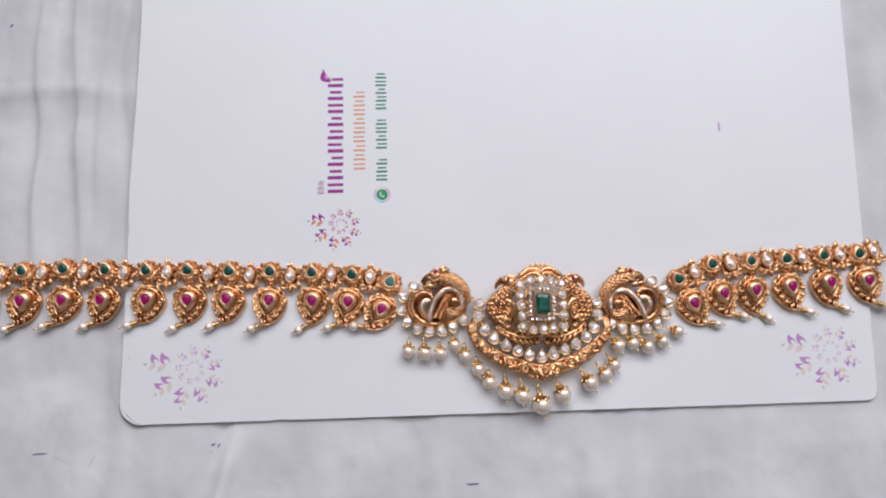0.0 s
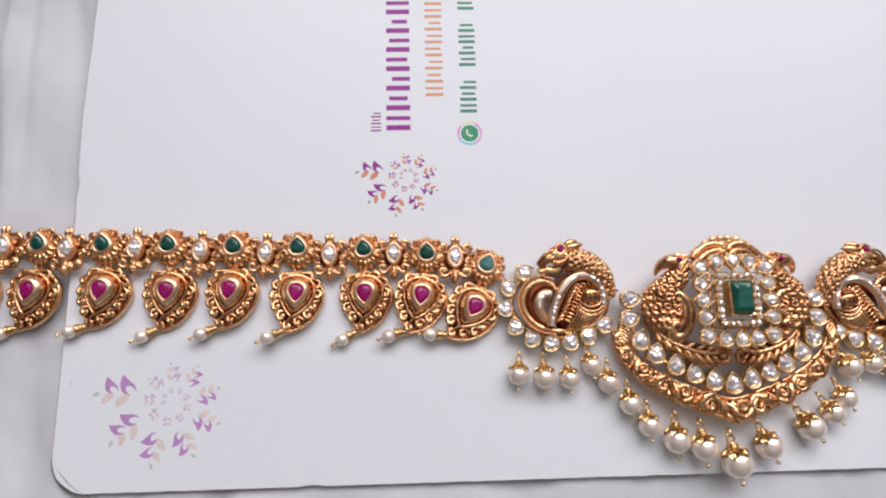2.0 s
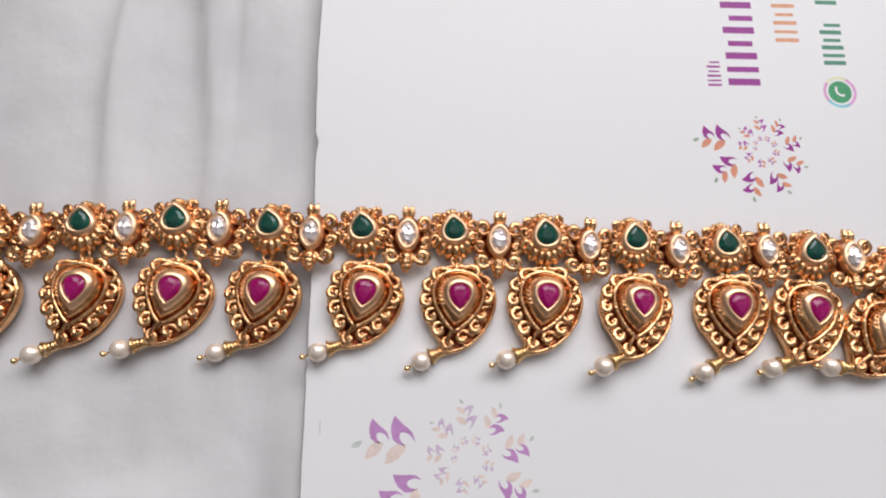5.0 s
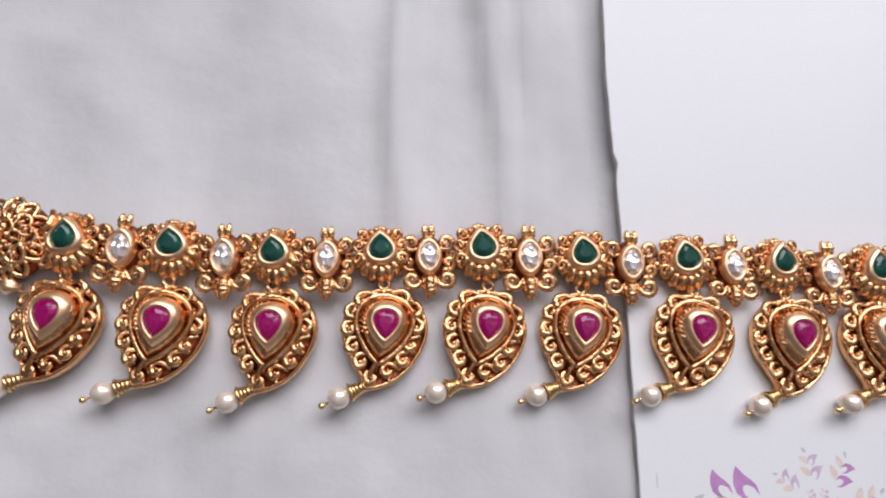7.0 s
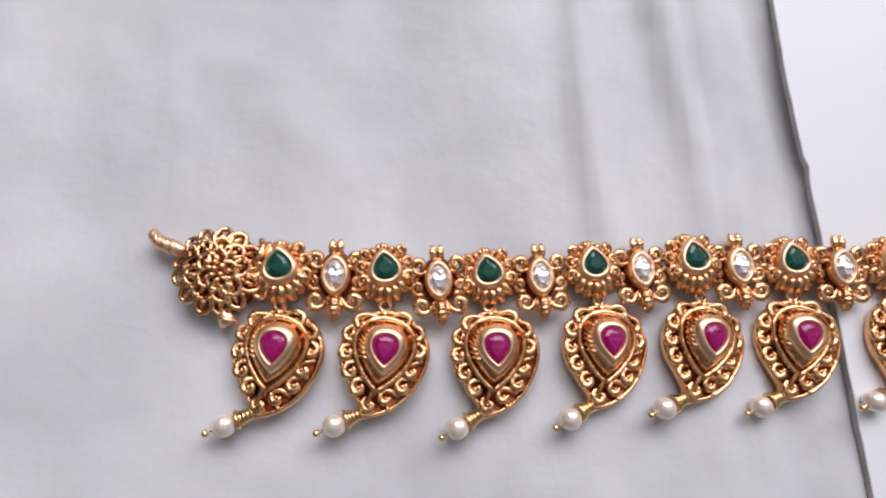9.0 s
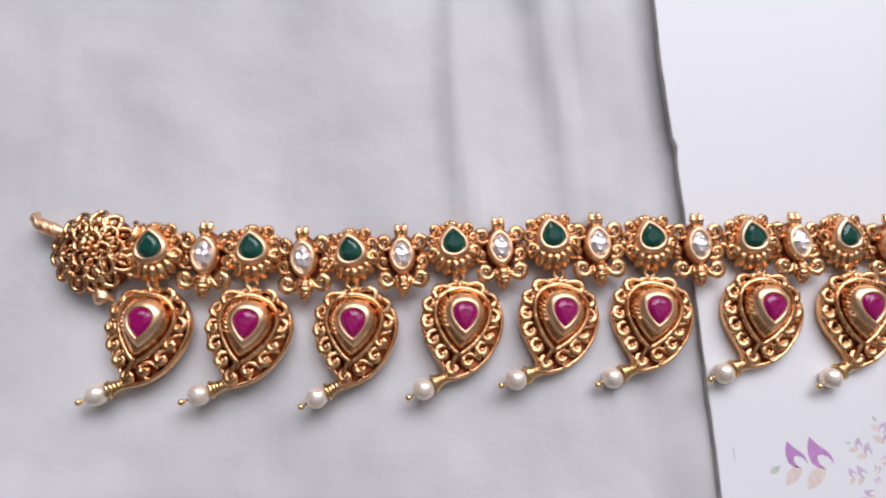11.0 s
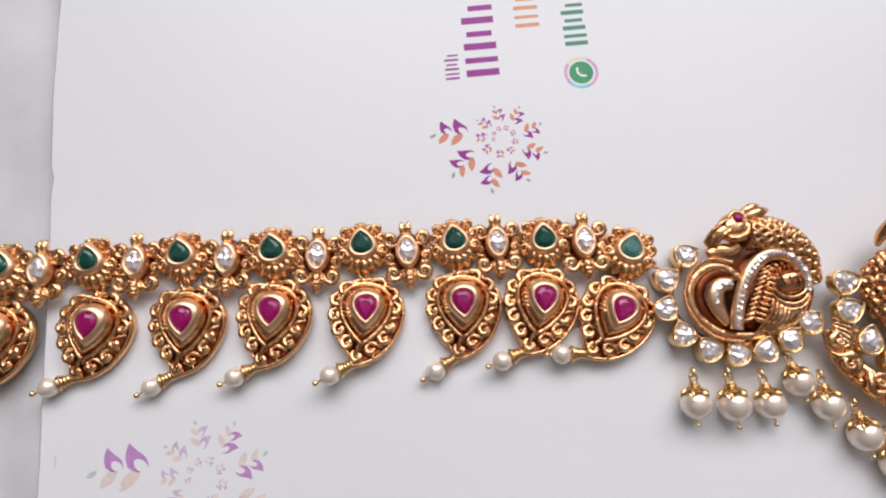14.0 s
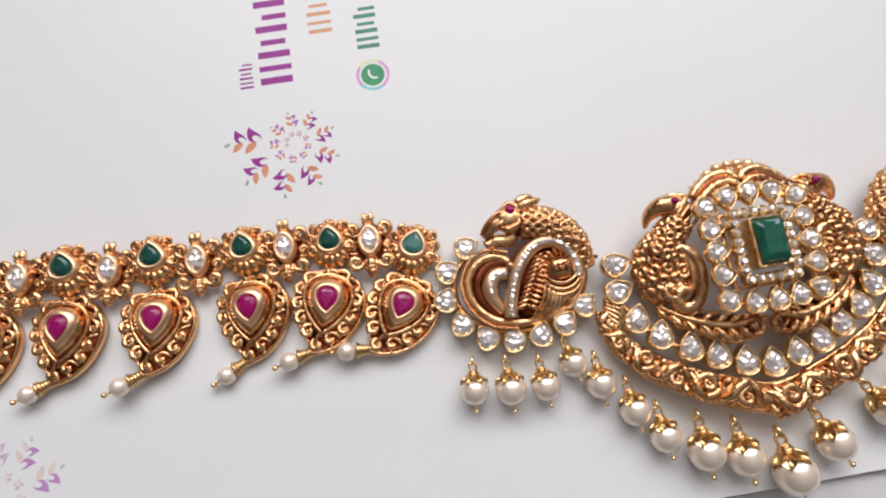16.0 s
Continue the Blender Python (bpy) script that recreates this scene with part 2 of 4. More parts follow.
def gem(outline, z0, z1, centre=(0, 0), girdle=0.8):
    """A cut stone: girdle, a crown of kite facets and a table."""
    cx, cy = centre
    n = len(outline)
    g = Geo()
    mid = [((outline[i][0] + outline[(i + 1) % n][0]) / 2, (outline[i][1] + outline[(i + 1) % n][1]) / 2) for i in range(n)]

    def ring(src, s, z):
        return [(cx + s * (x - cx), cy + s * (y - cy), z) for x, y in src]
    r0, r1, r2 = ring(outline, 1.0, z0), ring(outline, 1.0, z0 + (z1 - z0) * 0.25), ring(mid, 0.8, z0 + (z1 - z0) * 0.72)
    r3 = ring(outline, 0.52, z1)
    verts, faces = r0 + r1 + r2 + r3, []
    for i in range(n):
        j = (i + 1) % n
        faces += [(i, j, n + j, n + i), (n + i, n + j, 2 * n + i), (n + j, 2 * n + j, 2 * n + i), (2 * n + i, 2 * n + j, 3 * n + j), (2 * n + i, 3 * n + j, 3 * n + i)]
    faces.append(tuple(3 * n + i for i in range(n)))
    return g.add(verts, faces)


def bezel(outline, z0, z1, thick=0.22, centre=(0, 0)):
    """A metal collar round a stone, with a rounded lip."""
    return Geo().dome(outline, centre, [(1.06, z0), (1.03, z1 - 0.25), (0.97, z1), (1 - thick * 0.55, z1 + 0.05), (1 - thick, z1 - 0.1), (1 - thick * 1.15, z1 - 0.8)], lid=False)


# ---- the room: unseen, added to close the place ----
def slab(name, lo, hi, mat, label="", kind="structure"):
    (x0, y0, z0), (x1, y1, z1) = lo, hi
    g = Geo().add([(x * 1000, y * 1000, z * 1000) for z in (z0, z1) for x, y in ((x0, y0), (x1, y0), (x1, y1), (x0, y1))],
                  [(3, 2, 1, 0), (4, 5, 6, 7), (0, 1, 5, 4), (1, 2, 6, 5), (2, 3, 7, 6), (3, 0, 4, 7)])
    return tagged(part(name, g, mat, smooth=False), label, "", "", kind)


X0, X1, Y0, Y1, Z0, Z1 = -1.7, 2.0, -1.7, 1.2, -0.55, 2.3
slab("floor", (X0, Y0, Z0 - 0.1), (X1, Y1, Z0), FLOOR)
slab("ceiling", (X0, Y0, Z1), (X1, Y1, Z1 + 0.1), WHITEWASH)
slab("wall_south", (X0, Y0 - 0.15, Z0), (X1, Y0, Z1), PLASTER)
slab("wall_east", (X1, Y0, Z0), (X1 + 0.15, Y1, Z1), PLASTER)
W0, W1, H0, H1 = WINDOW_X - WINDOW_W / 2, WINDOW_X + WINDOW_W / 2, WINDOW_Z - WINDOW_H / 2, WINDOW_Z + WINDOW_H / 2
for lo, hi in (((X0, Z0), (W0, Z1)), ((W1, Z0), (X1, Z1)), ((W0, Z0), (W1, H0)), ((W0, H1), (W1, Z1))):
    slab("wall_north", (lo[0], Y1, lo[1]), (hi[0], Y1 + 0.15, hi[1]), PLASTER)
slab("wall_west", (X0 - 0.15, Y0, Z0), (X0, Y1, Z1), PLASTER)


# ---- bed and sheet ----
SHEET = -1.3


def fold(x, y):
    """Height of the cloth, in millimetres."""
    h = 1.2 * noise.noise((x * 0.013, y * 0.006, 1.7)) + 0.9 * noise.noise((x * 0.05, y * 0.02, 4.2))
    h += 0.6 * noise.noise((x * 0.11, y * 0.06, 9.0)) + 0.24 * noise.noise((x * 0.26, y * 0.19, 3.0))
    # long narrow wrinkles
    ridge = 1 - abs(noise.noise((x * 0.045 + 0.4 * noise.noise((x * 0.01, y * 0.01, 2.0)), y * 0.008, 7.0))) * 9
    h += 0.55 * max(0.0, ridge) ** 1.5 * max(0.0, 0.35 + noise.noise((x * 0.012, y * 0.012, 12.0)))
    for cx, lean, wide, high, y0, y1 in CREASES:
        d = (x - cx - lean * (y - 60) - 7 * noise.noise((cx, y * 0.017, 3.0))) / wide
        if abs(d) < 3:
            fade = 1 / (1 + math.exp(-(y - y0) / 8)) / (1 + math.exp((y - y1) / 8))
            h += 2.2 * high * math.exp(-d * d) * fade
    for cy, lean, wide, high, x0, x1 in CROSS:
        d = (y - cy - lean * x - 6 * noise.noise((cy, x * 0.02, 6.0))) / wide
        if abs(d) < 3:
            fade = 1 / (1 + math.exp(-(x - x0) / 6)) / (1 + math.exp((x - x1) / 6))
            h += 2.2 * high * math.exp(-d * d) * fade
    return h


# x, lean, width, height, from y, to y
CREASES = [(-4, -0.02, 4.0, -0.8, 66, 400), (-5, 0.0, 4.5, -0.5, -20, 45), (-35, -0.03, 2.6, 1.3, 50, 400), (-28, -0.03, 4.0, -0.25, 55, 400), (-19, -0.05, 2.4, 1.15, 45, 400), (-11.5, -0.03, 2.2, 0.8, 40, 400), (-14, -0.08, 5.5, -0.6, -40, 40), (-52, 0.05, 6, 0.5, 80, 400),
           (-70, 0.02, 7, -0.6, -60, 400), (68, 0.35, 3.0, 1.0, -80, 10), (58, 0.3, 4, -0.6, -80, 10), (170, -0.1, 5, 0.7, -90, 5), (205, 0.05, 4, 0.6, -90, 5), (120, 0.1, 6, -0.5, -90, 5), (305, 0.05, 5, 0.9, -90, 300)]
# y, lean, width, height, from x, to x
CROSS = [(134, -0.02, 3.4, 0.42, -120, -8), (124, 0.03, 5, -0.2, -120, -8), (20, 0.1, 7, -0.5, -160, -20)]


def sheet():
    def steps(a, b, fine_a, fine_b, fine, coarse):
        out, x = [], a
        while x < b:
            out.append(x)
            x += fine if fine_a <= x < fine_b else coarse
        return out + [b]
    xs, ys = steps(-950, 1100, -170, 340, 1.7, 24), steps(-900, 1000, -75, 215, 1.7, 24)
    g = Geo()
    verts = [(x, y, SHEET + min(0.0, fold(x, y))) if (-3 < x < 300 and -3 < y < 214) else (x, y, SHEET + cloth_rise(x, y)) for y in ys for x in xs]
    n = len(xs)
    faces = [(j * n + i, j * n + i + 1, (j + 1) * n + i + 1, (j + 1) * n + i) for j in range(len(ys) - 1) for i in range(n - 1)]
    g.add(verts, faces)
    return g


def cloth_rise(x, y):
    """The folds, pressed flat under the belt."""
    press = math.exp(-((y - 52) / 14) ** 2) if x < 0 else 0.0
    h = fold(x, y) * (1 - 0.75 * press)
    near = math.hypot(max(-x, x - 298, 0), max(-y, y - 212, 0))
    return h if h < 0 else h * min(1.0, near / 14) ** 1.5


bed = slab("mattress", (-0.95, -0.9, Z0), (1.1, 1.0, SHEET / 1000 - 0.009), material("mattress_cloth", (0.6, 0.58, 0.55), 0.9), "pale cloth mattress under the white sheet", "structure")
cloth = part("bed_sheet", sheet(), COTTON)
tagged(cloth, "creased white cotton bed sheet with small dark marks", "bed sheet", "", "structure")
for x, y, l, w, turn, mat in ((-29.5, -10.0, 5.5, 0.7, 2, NAVY), (-32.2, -11.0, 2.2, 0.35, 75, GREY_MARK), (-21, -12.5, 8.5, 0.3, -22, GREY_MARK), (-10.5, -13.5, 5.5, 0.3, 62, GREY_MARK),
                              (35.9, -8.6, 1.5, 0.9, 20, NAVY), (38.0, -9.0, 1.6, 0.6, 60, NAVY), (35.0, -11.2, 1.4, 0.35, 50, GREY_MARK), (135.7, -25.8, 4.6, 0.8, 2, NAVY), (133.4, -25.5, 1.2, 0.5, 30, GREY_MARK), (-54.1, 165.5, 1.8, 0.9, 40, NAVY)):
    c, s = math.cos(radians(turn)), math.sin(radians(turn))
    g = Geo()
    rows = []
    for i in range(7):
        u = (i / 6 - 0.5) * l
        q = w / 2 * (0.35 + 0.65 * math.sin(math.pi * (0.1 + 0.8 * i / 6)))
        row = [(x + c * u - s * v, y + s * u + c * v) for v in (-q, q)]
        rows.append([(px, py, SHEET + cloth_rise(px, py) + 0.08) for px, py in row])
    part("thread_mark", g.rings(rows, close=False), mat, cloth)


# ---- the printed card ----
card = tagged(new("card"), "stiff white printed card with rounded worn corners on the sheet", "card")
CARD_W, CARD_H = 297.0, 212.0


def card_outline():
    pts = []
    for (cx, cy), r, a0 in (((8.6, 8.2), 8.4, 180), ((CARD_W - 4.5, 5.5), 4.2, 270), ((CARD_W + 1.5, CARD_H - 5), 5, 0), ((6, CARD_H - 5), 5, 90)):
        for k in range(9):
            a = radians(a0 + 90 * k / 8)
            pts.append(Vector((cx + r * math.cos(a), cy + r * math.sin(a))))
    out = []
    for i, p in enumerate(pts):
        q = pts[(i + 1) % len(pts)]
        n = max(1, int((q - p).length / 2.0))
        for k in range(n):
            s = p.lerp(q, k / n)
            jag = 0.16 * noise.noise((s.x * 0.3, s.y * 0.3, 2.0)) + 0.1 * noise.noise((s.x * 1.1, s.y * 1.1, 5.0))
            nick = 0.7 * math.exp(-((s.y - 75.9) / 1.2) ** 2) if s.x < 2 else 0
            nick2 = 0.5 * math.exp(-((s.x - 62) / 1.6) ** 2) if s.y < 2 else 0
            bulge = -0.9 * math.exp(-((s.y - 94) / 24) ** 2) if s.x < 4 else 0
            out.append((s.x + jag + nick + bulge, s.y + jag + nick2))
    return out


edge = card_outline()
part("board", Geo().dome(edge, (150, 106), [(1.0, -1.15), (1.0, -0.1), (0.9988, 0.0), (0.9, 0.0), (0.5, 0.0), (0.0, 0.0)]).rings([[(x, y, -1.15) for x, y in edge]], bottom=(150, 106, -1.15)), PAPER, card, smooth=False)
# worn edge strip; its dark tone also stands for the edge's shadow
part("edge_wear", Geo().rings([[(150 + k * (x - 150), 106 + k * (y - 106), z) for x, y in edge] for k, z in ((1.0004, -1.1), (1.0012, -0.6), (1.0004, -0.12))]), PAPER_EDGE, card, "greyed worn card edge, darkened for the shadow along it")
# the lower corner has delaminated and lifted
bent = Geo()
rows = []
for i in range(9):
    a = radians(180 + 90 * i / 8)
    o = (8.6 + 8.55 * math.cos(a), 8.2 + 8.55 * math.sin(a))
    w = 1.6 * math.sin(math.pi * i / 8)
    q = (8.6 + (8.4 - w) * math.cos(a), 8.2 + (8.4 - w) * math.sin(a))
    rows.append([(o[0], o[1], -1.0), (o[0] - 0.2, o[1] - 0.2, -0.35 + 0.25 * math.sin(3.1 * i / 8)), (q[0], q[1], 0.02)])
part("bent_corner", bent.rings(rows, close=False), PAPER_EDGE, card, "softened bent card corner")

INK_Z = 0.012


def flat(pts, z=INK_Z):
    c = Vector((sum(p[0] for p in pts) / len(pts), sum(p[1] for p in pts) / len(pts), z))
    n = len(pts)
    return Geo().add([(*p, z) for p in pts] + [tuple(c)], [(i, (i + 1) % n, n) for i in range(n)])


def bar(x0, y0, x1, y1):
    return flat([(x0, y0), (x1, y0), (x1, y1), (x0, y1)])


def petal(at, size, turn, wide=0.5):
    """A slender curved petal, seen flat, pointed at its far end."""
    pts = []
    for side in (1, -1):
        for i in range(9):
            s = i / 8 if side > 0 else 1 - i / 8
            w = side * 0.42 * wide * size * math.sin(math.pi * s ** 0.75)
            pts.append((s * size, w + 0.24 * size * math.sin(math.pi * s)))
    c, s = math.cos(turn), math.sin(turn)
    return [(at[0] + c * x - s * y, at[1] + s * x + c * y) for x, y in pts]


# a printed flame: a pointed tip, a foot and a hooked arm
FLAME = [(-0.08, 1.0), (-0.14, 0.72), (-0.13, 0.45), (0.0, 0.15), (0.22, 0.03), (0.5, 0.0), (0.3, 0.14), (0.21, 0.28), (0.22, 0.42), (0.36, 0.47), (0.58, 0.42), (0.82, 0.19), (0.68, 0.49), (0.5, 0.63), (0.25, 0.76)]
WARM_LEAF = [(-0.04, -0.97), (-0.02, -0.6), (0.1, -0.3), (0.36, -0.12), (0.68, -0.1), (0.66, -0.4), (0.48, -0.68), (0.22, -0.86)]
GREEN_LEAF = [(-1.4, -0.3), (-1.34, -0.1), (-1.02, 0.04), (-1.06, -0.16), (-1.18, -0.28)]


def rosette(cx, cy, scale, inks):
    """A spiral of sprigs that shrink as they wind in: two dark flames, two warm leaves and a green tip each."""
    dark, warm, green, pale = inks
    for k in range(19):
        a = radians(171 + 40.5 * k) if k < 11 else radians(170 + 41 * k)
        r = scale * max(1.5, 9.4 * 0.905 ** k)
        size = 0.92 * scale * max(0.55, 3.5 * 0.9 ** k)
        u, v = Vector((math.cos(a), math.sin(a))), Vector((-math.sin(a), math.cos(a)))
        x, y = cx + r * u.x, cy + r * u.y

        def shape(pts, dx=0.0, dy=0.0, z=INK_Z, grow=1.0):
            spots = [Vector((x, y)) - u * (size * (dx + grow * px)) - v * (size * (dy + grow * py)) for px, py in pts]
            return Geo().add([(q.x, q.y, z) for q in spots], [tuple(range(len(spots)))])
        part("petal", shape(FLAME, 0.12, 0.06).join(shape(FLAME, -0.68, 0.0, INK_Z, 0.84)), dark if k < 7 else pale, card, smooth=False)
        part("petal", shape(WARM_LEAF, 0.0, 0.2, INK_Z, 0.9).join(shape(WARM_LEAF, -0.74, 0.14, INK_Z, 0.78)), warm, card, smooth=False)
        if k < 9:
            part("leaf_tip", shape(GREEN_LEAF, 0.0, 0.0, INK_Z, 0.95), green, card, smooth=False)


rosette(85.3, 76.4, 1.0, (PURPLE, ROSE, PALE_GREEN, MAUVE))
rosette(27.9, 20.4, 1.43, (FADED_PURPLE, FADED_ORANGE, FADED_GREEN, FADED_MAUVE))
rosette(279.4, 21.4, 1.43, (FADED_PURPLE, FADED_ORANGE, FADED_GREEN, FADED_MAUVE))


def bars(x0, x1, y0, y1, count, mat, thick, gaps=()):
    """A line of print as plain upright bars, two to a character."""
    pitch = (y1 - y0) / count
    for k in range(count):
        if k in gaps:
            continue
        g = Geo()
        y = y0 + (k + 0.14) * pitch
        g.join(bar(x0, y, x1, y + thick))
        g.join(bar(x0 + 0.12 * (x1 - x0) * (k % 3), y + 0.5 * pitch, x1 - 0.1 * (x1 - x0) * (k % 2), y + 0.5 * pitch + thick * 0.8))
        part("print_bar", g, mat, card, smooth=False)


bars(80.0, 86.4, 88.7, 139.8, 9, PURPLE, 1.45)
bars(90.6, 95.4, 98.6, 133.5, 9, ORANGE, 0.85)
bars(99.9, 104.4, 93.8, 141.3, 14, TEAL, 0.9, (3, 8))
bars(75.9, 78.6, 89.0, 94.9, 3, PURPLE, 0.45)
part("leaf_print", flat(petal((81.2, 137.2), 6.6, 2.05, 0.6)), PURPLE, card, smooth=False)
part("leaf_print", flat(petal((80.4, 138.6), 2.8, 2.0, 0.5), INK_Z + 0.006), LILAC, card, smooth=False)


def disc(cx, cy, r0, r1, a0=0, a1=360, z=INK_Z):
    n = 28
    ring = lambda r: [(cx + r * math.cos(a), cy + r * math.sin(a), z) for a in (radians(a0 + (a1 - a0) * i / n) for i in range(n + 1))]  # noqa: E731
    return Geo().rings([ring(r0), ring(r1)], close=False)


for a0, a1, mat in ((-60, 60, LILAC), (60, 140, LEMON), (140, 215, LILAC), (215, 300, CYAN)):
    part("ring_print", disc(102.2, 88.4, 2.75, 3.35, a0, a1), mat, card, smooth=False)
part("disc_print", disc(102.2, 88.4, 0.02, 2.35), GREEN_DISC, card, smooth=False)
part("disc_mark", disc(102.7, 88.9, 1.0, 1.45, 150, 290, INK_Z + 0.012), PAPER, card, smooth=False)
part("print_stroke", bar(243.2, 112.6, 243.9, 116.4), FADED_PURPLE, card, smooth=False)
part("print_stroke", bar(2.9, 24.2, 3.2, 26.4), FAINT_MARK, card, smooth=False)


# ---- the belt ----
belt = tagged(new("waist_belt"), "antique gold waist belt with rubies, emeralds, white stones and pearls", "jewellery")

MANGO = [(-0.3, 5.6), (2.9, 4.9), (5.3, 2.8), (6.4, -0.2), (5.7, -3.4), (3.6, -6.5), (1.0, -8.5), (-1.8, -9.4), (-3.7, -9.3), (-4.0, -7.5), (-4.9, -5.6), (-6.2, -3.0), (-6.6, -0.3), (-5.8, 2.4), (-3.6, 4.7)]

# where each scroll of the drop sets off, its eye, its size and the way that it winds
VOLUTES = [(-0.6, 4.7, -3.2, 3.9, 1.15, 1), (0.6, 4.7, 2.6, 3.9, 1.15, -1), (3.0, 3.4, 4.4, 1.9, 1.1, -1), (3.2, 0.9, 4.7, -0.6, 0.95, -1), (5.4, -2.0, 3.6, -3.3, 0.95, 1), (4.4, -4.4, 2.4, -5.4, 1.0, 1), (1.9, -6.9, 0.0, -6.9, 1.0, 1),
           (-1.0, -6.0, -2.5, -7.8, 0.95, 1), (-2.6, -4.4, -3.9, -5.3, 1.05, 1), (-3.7, -1.6, -5.0, -2.9, 1.05, 1), (-4.3, 1.0, -5.5, -0.3, 0.95, 1), (-4.2, 3.6, -4.9, 2.2, 1.0, 1)]


def volute(p0, c, r, way, z, rad, turns=1.1, lift=0.4, n=7):
    """A band that sets off at p0, bends onto a circle of radius r, winds in round c and ends in a bead."""
    a0 = math.atan2(p0[1] - c[1], p0[0] - c[0]) + way * 0.9
    steps = int(12 * turns)
    pts = [(*p0, z - 0.1)]
    for i in range(steps + 1):
        s = i / steps
        q = r * (1 - 0.66 * s)
        a = a0 + way * 2 * math.pi * turns * s
        pts.append((c[0] + q * math.cos(a), c[1] + q * math.sin(a), z + lift * s))
    line = spline(pts, 2)
    m = len(line) - 1
    rads = [rad * (0.45 + 0.65 * math.sin(math.pi * (0.1 + 0.75 * i / m))) for i in range(m + 1)]
    return Geo().tube(line, rads, n, flat=0.9).ball((c[0], c[1], z + lift * 0.9), max(0.3, r * 0.3), 8, 5)


def mango(flip):
    """A paisley drop: a thick rounded plate, scrolls, a looped ridge, a hatched slope, a ruby in its broad collar and a pearl at its tail."""
    sx = -1 if flip else 1
    rim = [(sx * p.x, p.y) for p in spline([(x, y, 0) for x, y in MANGO], 4, True)]
    mid = (0.0, -1.0)
    rows = [(0.95, 1.75), (0.9, 1.35), (0.78, 1.45), (0.6, 2.0), (0.45, 2.6), (0.0, 3.0)]
    body = part("mango_pendant", Geo().dome(rim, mid, rows).rings([[(0.96 * x, 0.96 * y, 0) for x, y in rim]], bottom=(*mid, 0)), PATINA_SHADE, belt, "antique gold paisley drop with scrolls, ruby and pearl")
    part("edge_band", Geo().dome(rim, mid, [(0.95, 0.0), (1.0, 0.3), (1.03, 1.0), (1.02, 1.6), (0.99, 2.0), (0.95, 2.05), (0.92, 1.5)], lid=False), GOLD, body)
    for x0, y0, x1, y1, r, way in VOLUTES:
        part("scroll", volute((sx * x0, y0), (sx * x1, y1), 1.12 * r, way * sx, 1.85, 0.56, 0.9), GOLD, body)
    for x, y, r in ((4.9, 0.5, 0.42), (3.7, -3.9, 0.4), (-4.9, -3.4, 0.4), (-5.9, 0.0, 0.4), (1.6, -6.0, 0.42), (-1.9, -8.6, 0.4), (0.2, -8.3, 0.38), (0.0, 5.1, 0.6), (-4.5, 3.0, 0.36), (4.2, 3.4, 0.36)):
        part("bead", Geo().ball((sx * x, y, 2.0), r, 7, 5), GOLD, body)
    loop = teardrop(8.0, 10.4, 36, math.pi - sx * 0.2, (-0.35 * sx, -0.75), 0.8)
    part("looped_rim", Geo().tube([(x, y, 2.6) for x, y in loop], 0.42, 7, True), GOLD, body)
    part("groove", Geo().dome(loop, (0, -0.2), [(1.0, 2.35), (0.9, 2.1), (0.7, 2.3)]), PATINA_SHADE, body)
    part("slope", Geo().dome(loop, (0, -0.2), [(0.86, 2.1), (0.84, 2.9), (0.8, 3.4), (0.7, 3.85), (0.58, 4.1), (0.5, 4.1)]), GOLD, body)
    # short hatched notches on one flank of the slope
    for i in list(range(19, 29)) if sx > 0 else list(range(8, 18)):
        (x, y), (u, v) = loop[i], loop[(i + 1) % 36]
        part("hatch", Geo().tube([(0.86 * x, 0.86 * y, 3.0), (0.68 * u, 0.68 * v, 3.95)], [0.27, 0.22], 5), GOLD, body)
    part("stem_twist", Geo().tube(spline([(-1.6 * sx, -5.4, 2.6), (-2.5 * sx, -7.0, 2.3), (-3.2 * sx, -8.7, 1.9)], 3), [0.42, 0.4, 0.42, 0.44, 0.4, 0.36, 0.32], 6), GOLD, body)
    part("eyelet", Geo().tube([(0.8 * math.cos(a), 6.3 + 0.8 * math.sin(a), 1.5) for a in (2 * math.pi * i / 12 for i in range(12))], 0.34, 6, True), GOLD, body)
    collar = teardrop(5.6, 7.3, 30, math.pi - sx * 0.1, (-0.05 * sx, -0.2), 0.75)
    part("ruby_collar", Geo().dome(collar, (0, 0), [(1.06, 3.0), (1.0, 3.75), (0.9, 4.3), (0.72, 4.75), (0.63, 4.8), (0.59, 4.5), (0.57, 3.6)], lid=False), BRIGHT, body)
    part("ruby", gem(teardrop(3.3, 4.5, 14, math.pi - sx * 0.1, (0, -0.1), 0.75), 4.3, 5.1), RUBY, body, "faceted pink-red ruby", smooth=False)
    tail, end = Vector((-3.5 * sx, -8.9, 1.1)), Vector((-7.3 * sx, -10.4, 1.75))
    along = (end - tail).normalized()
    w = Geo().tube([tail - along * 0.8, tail + along * 1.8], 0.5, 6)
    side = along.cross(Vector((0, 0, 1))).normalized()
    up = side.cross(along)
    for d, r in ((0.15, 0.8), (0.7, 0.72), (1.25, 0.8), (1.75, 0.95), (2.25, 1.25)):
        q = tail + along * d
        w.tube([q + r * (math.cos(a) * side + math.sin(a) * up) for a in (2 * math.pi * i / 10 for i in range(10))], 0.27, 5, True)
    w.tube([end, end + along * 2.6], 0.2, 5)
    part("wire_stem", w, YELLOW, body)
    part("end_bead", Geo().ball(end + along * 2.65, 0.56, 9, 6), YELLOW, body)
    part("pearl", Geo().ball(end, 1.72, 18, 12, (1.0, 0.97, 0.98)), PEARL, body, "small cream pearl")
    return body


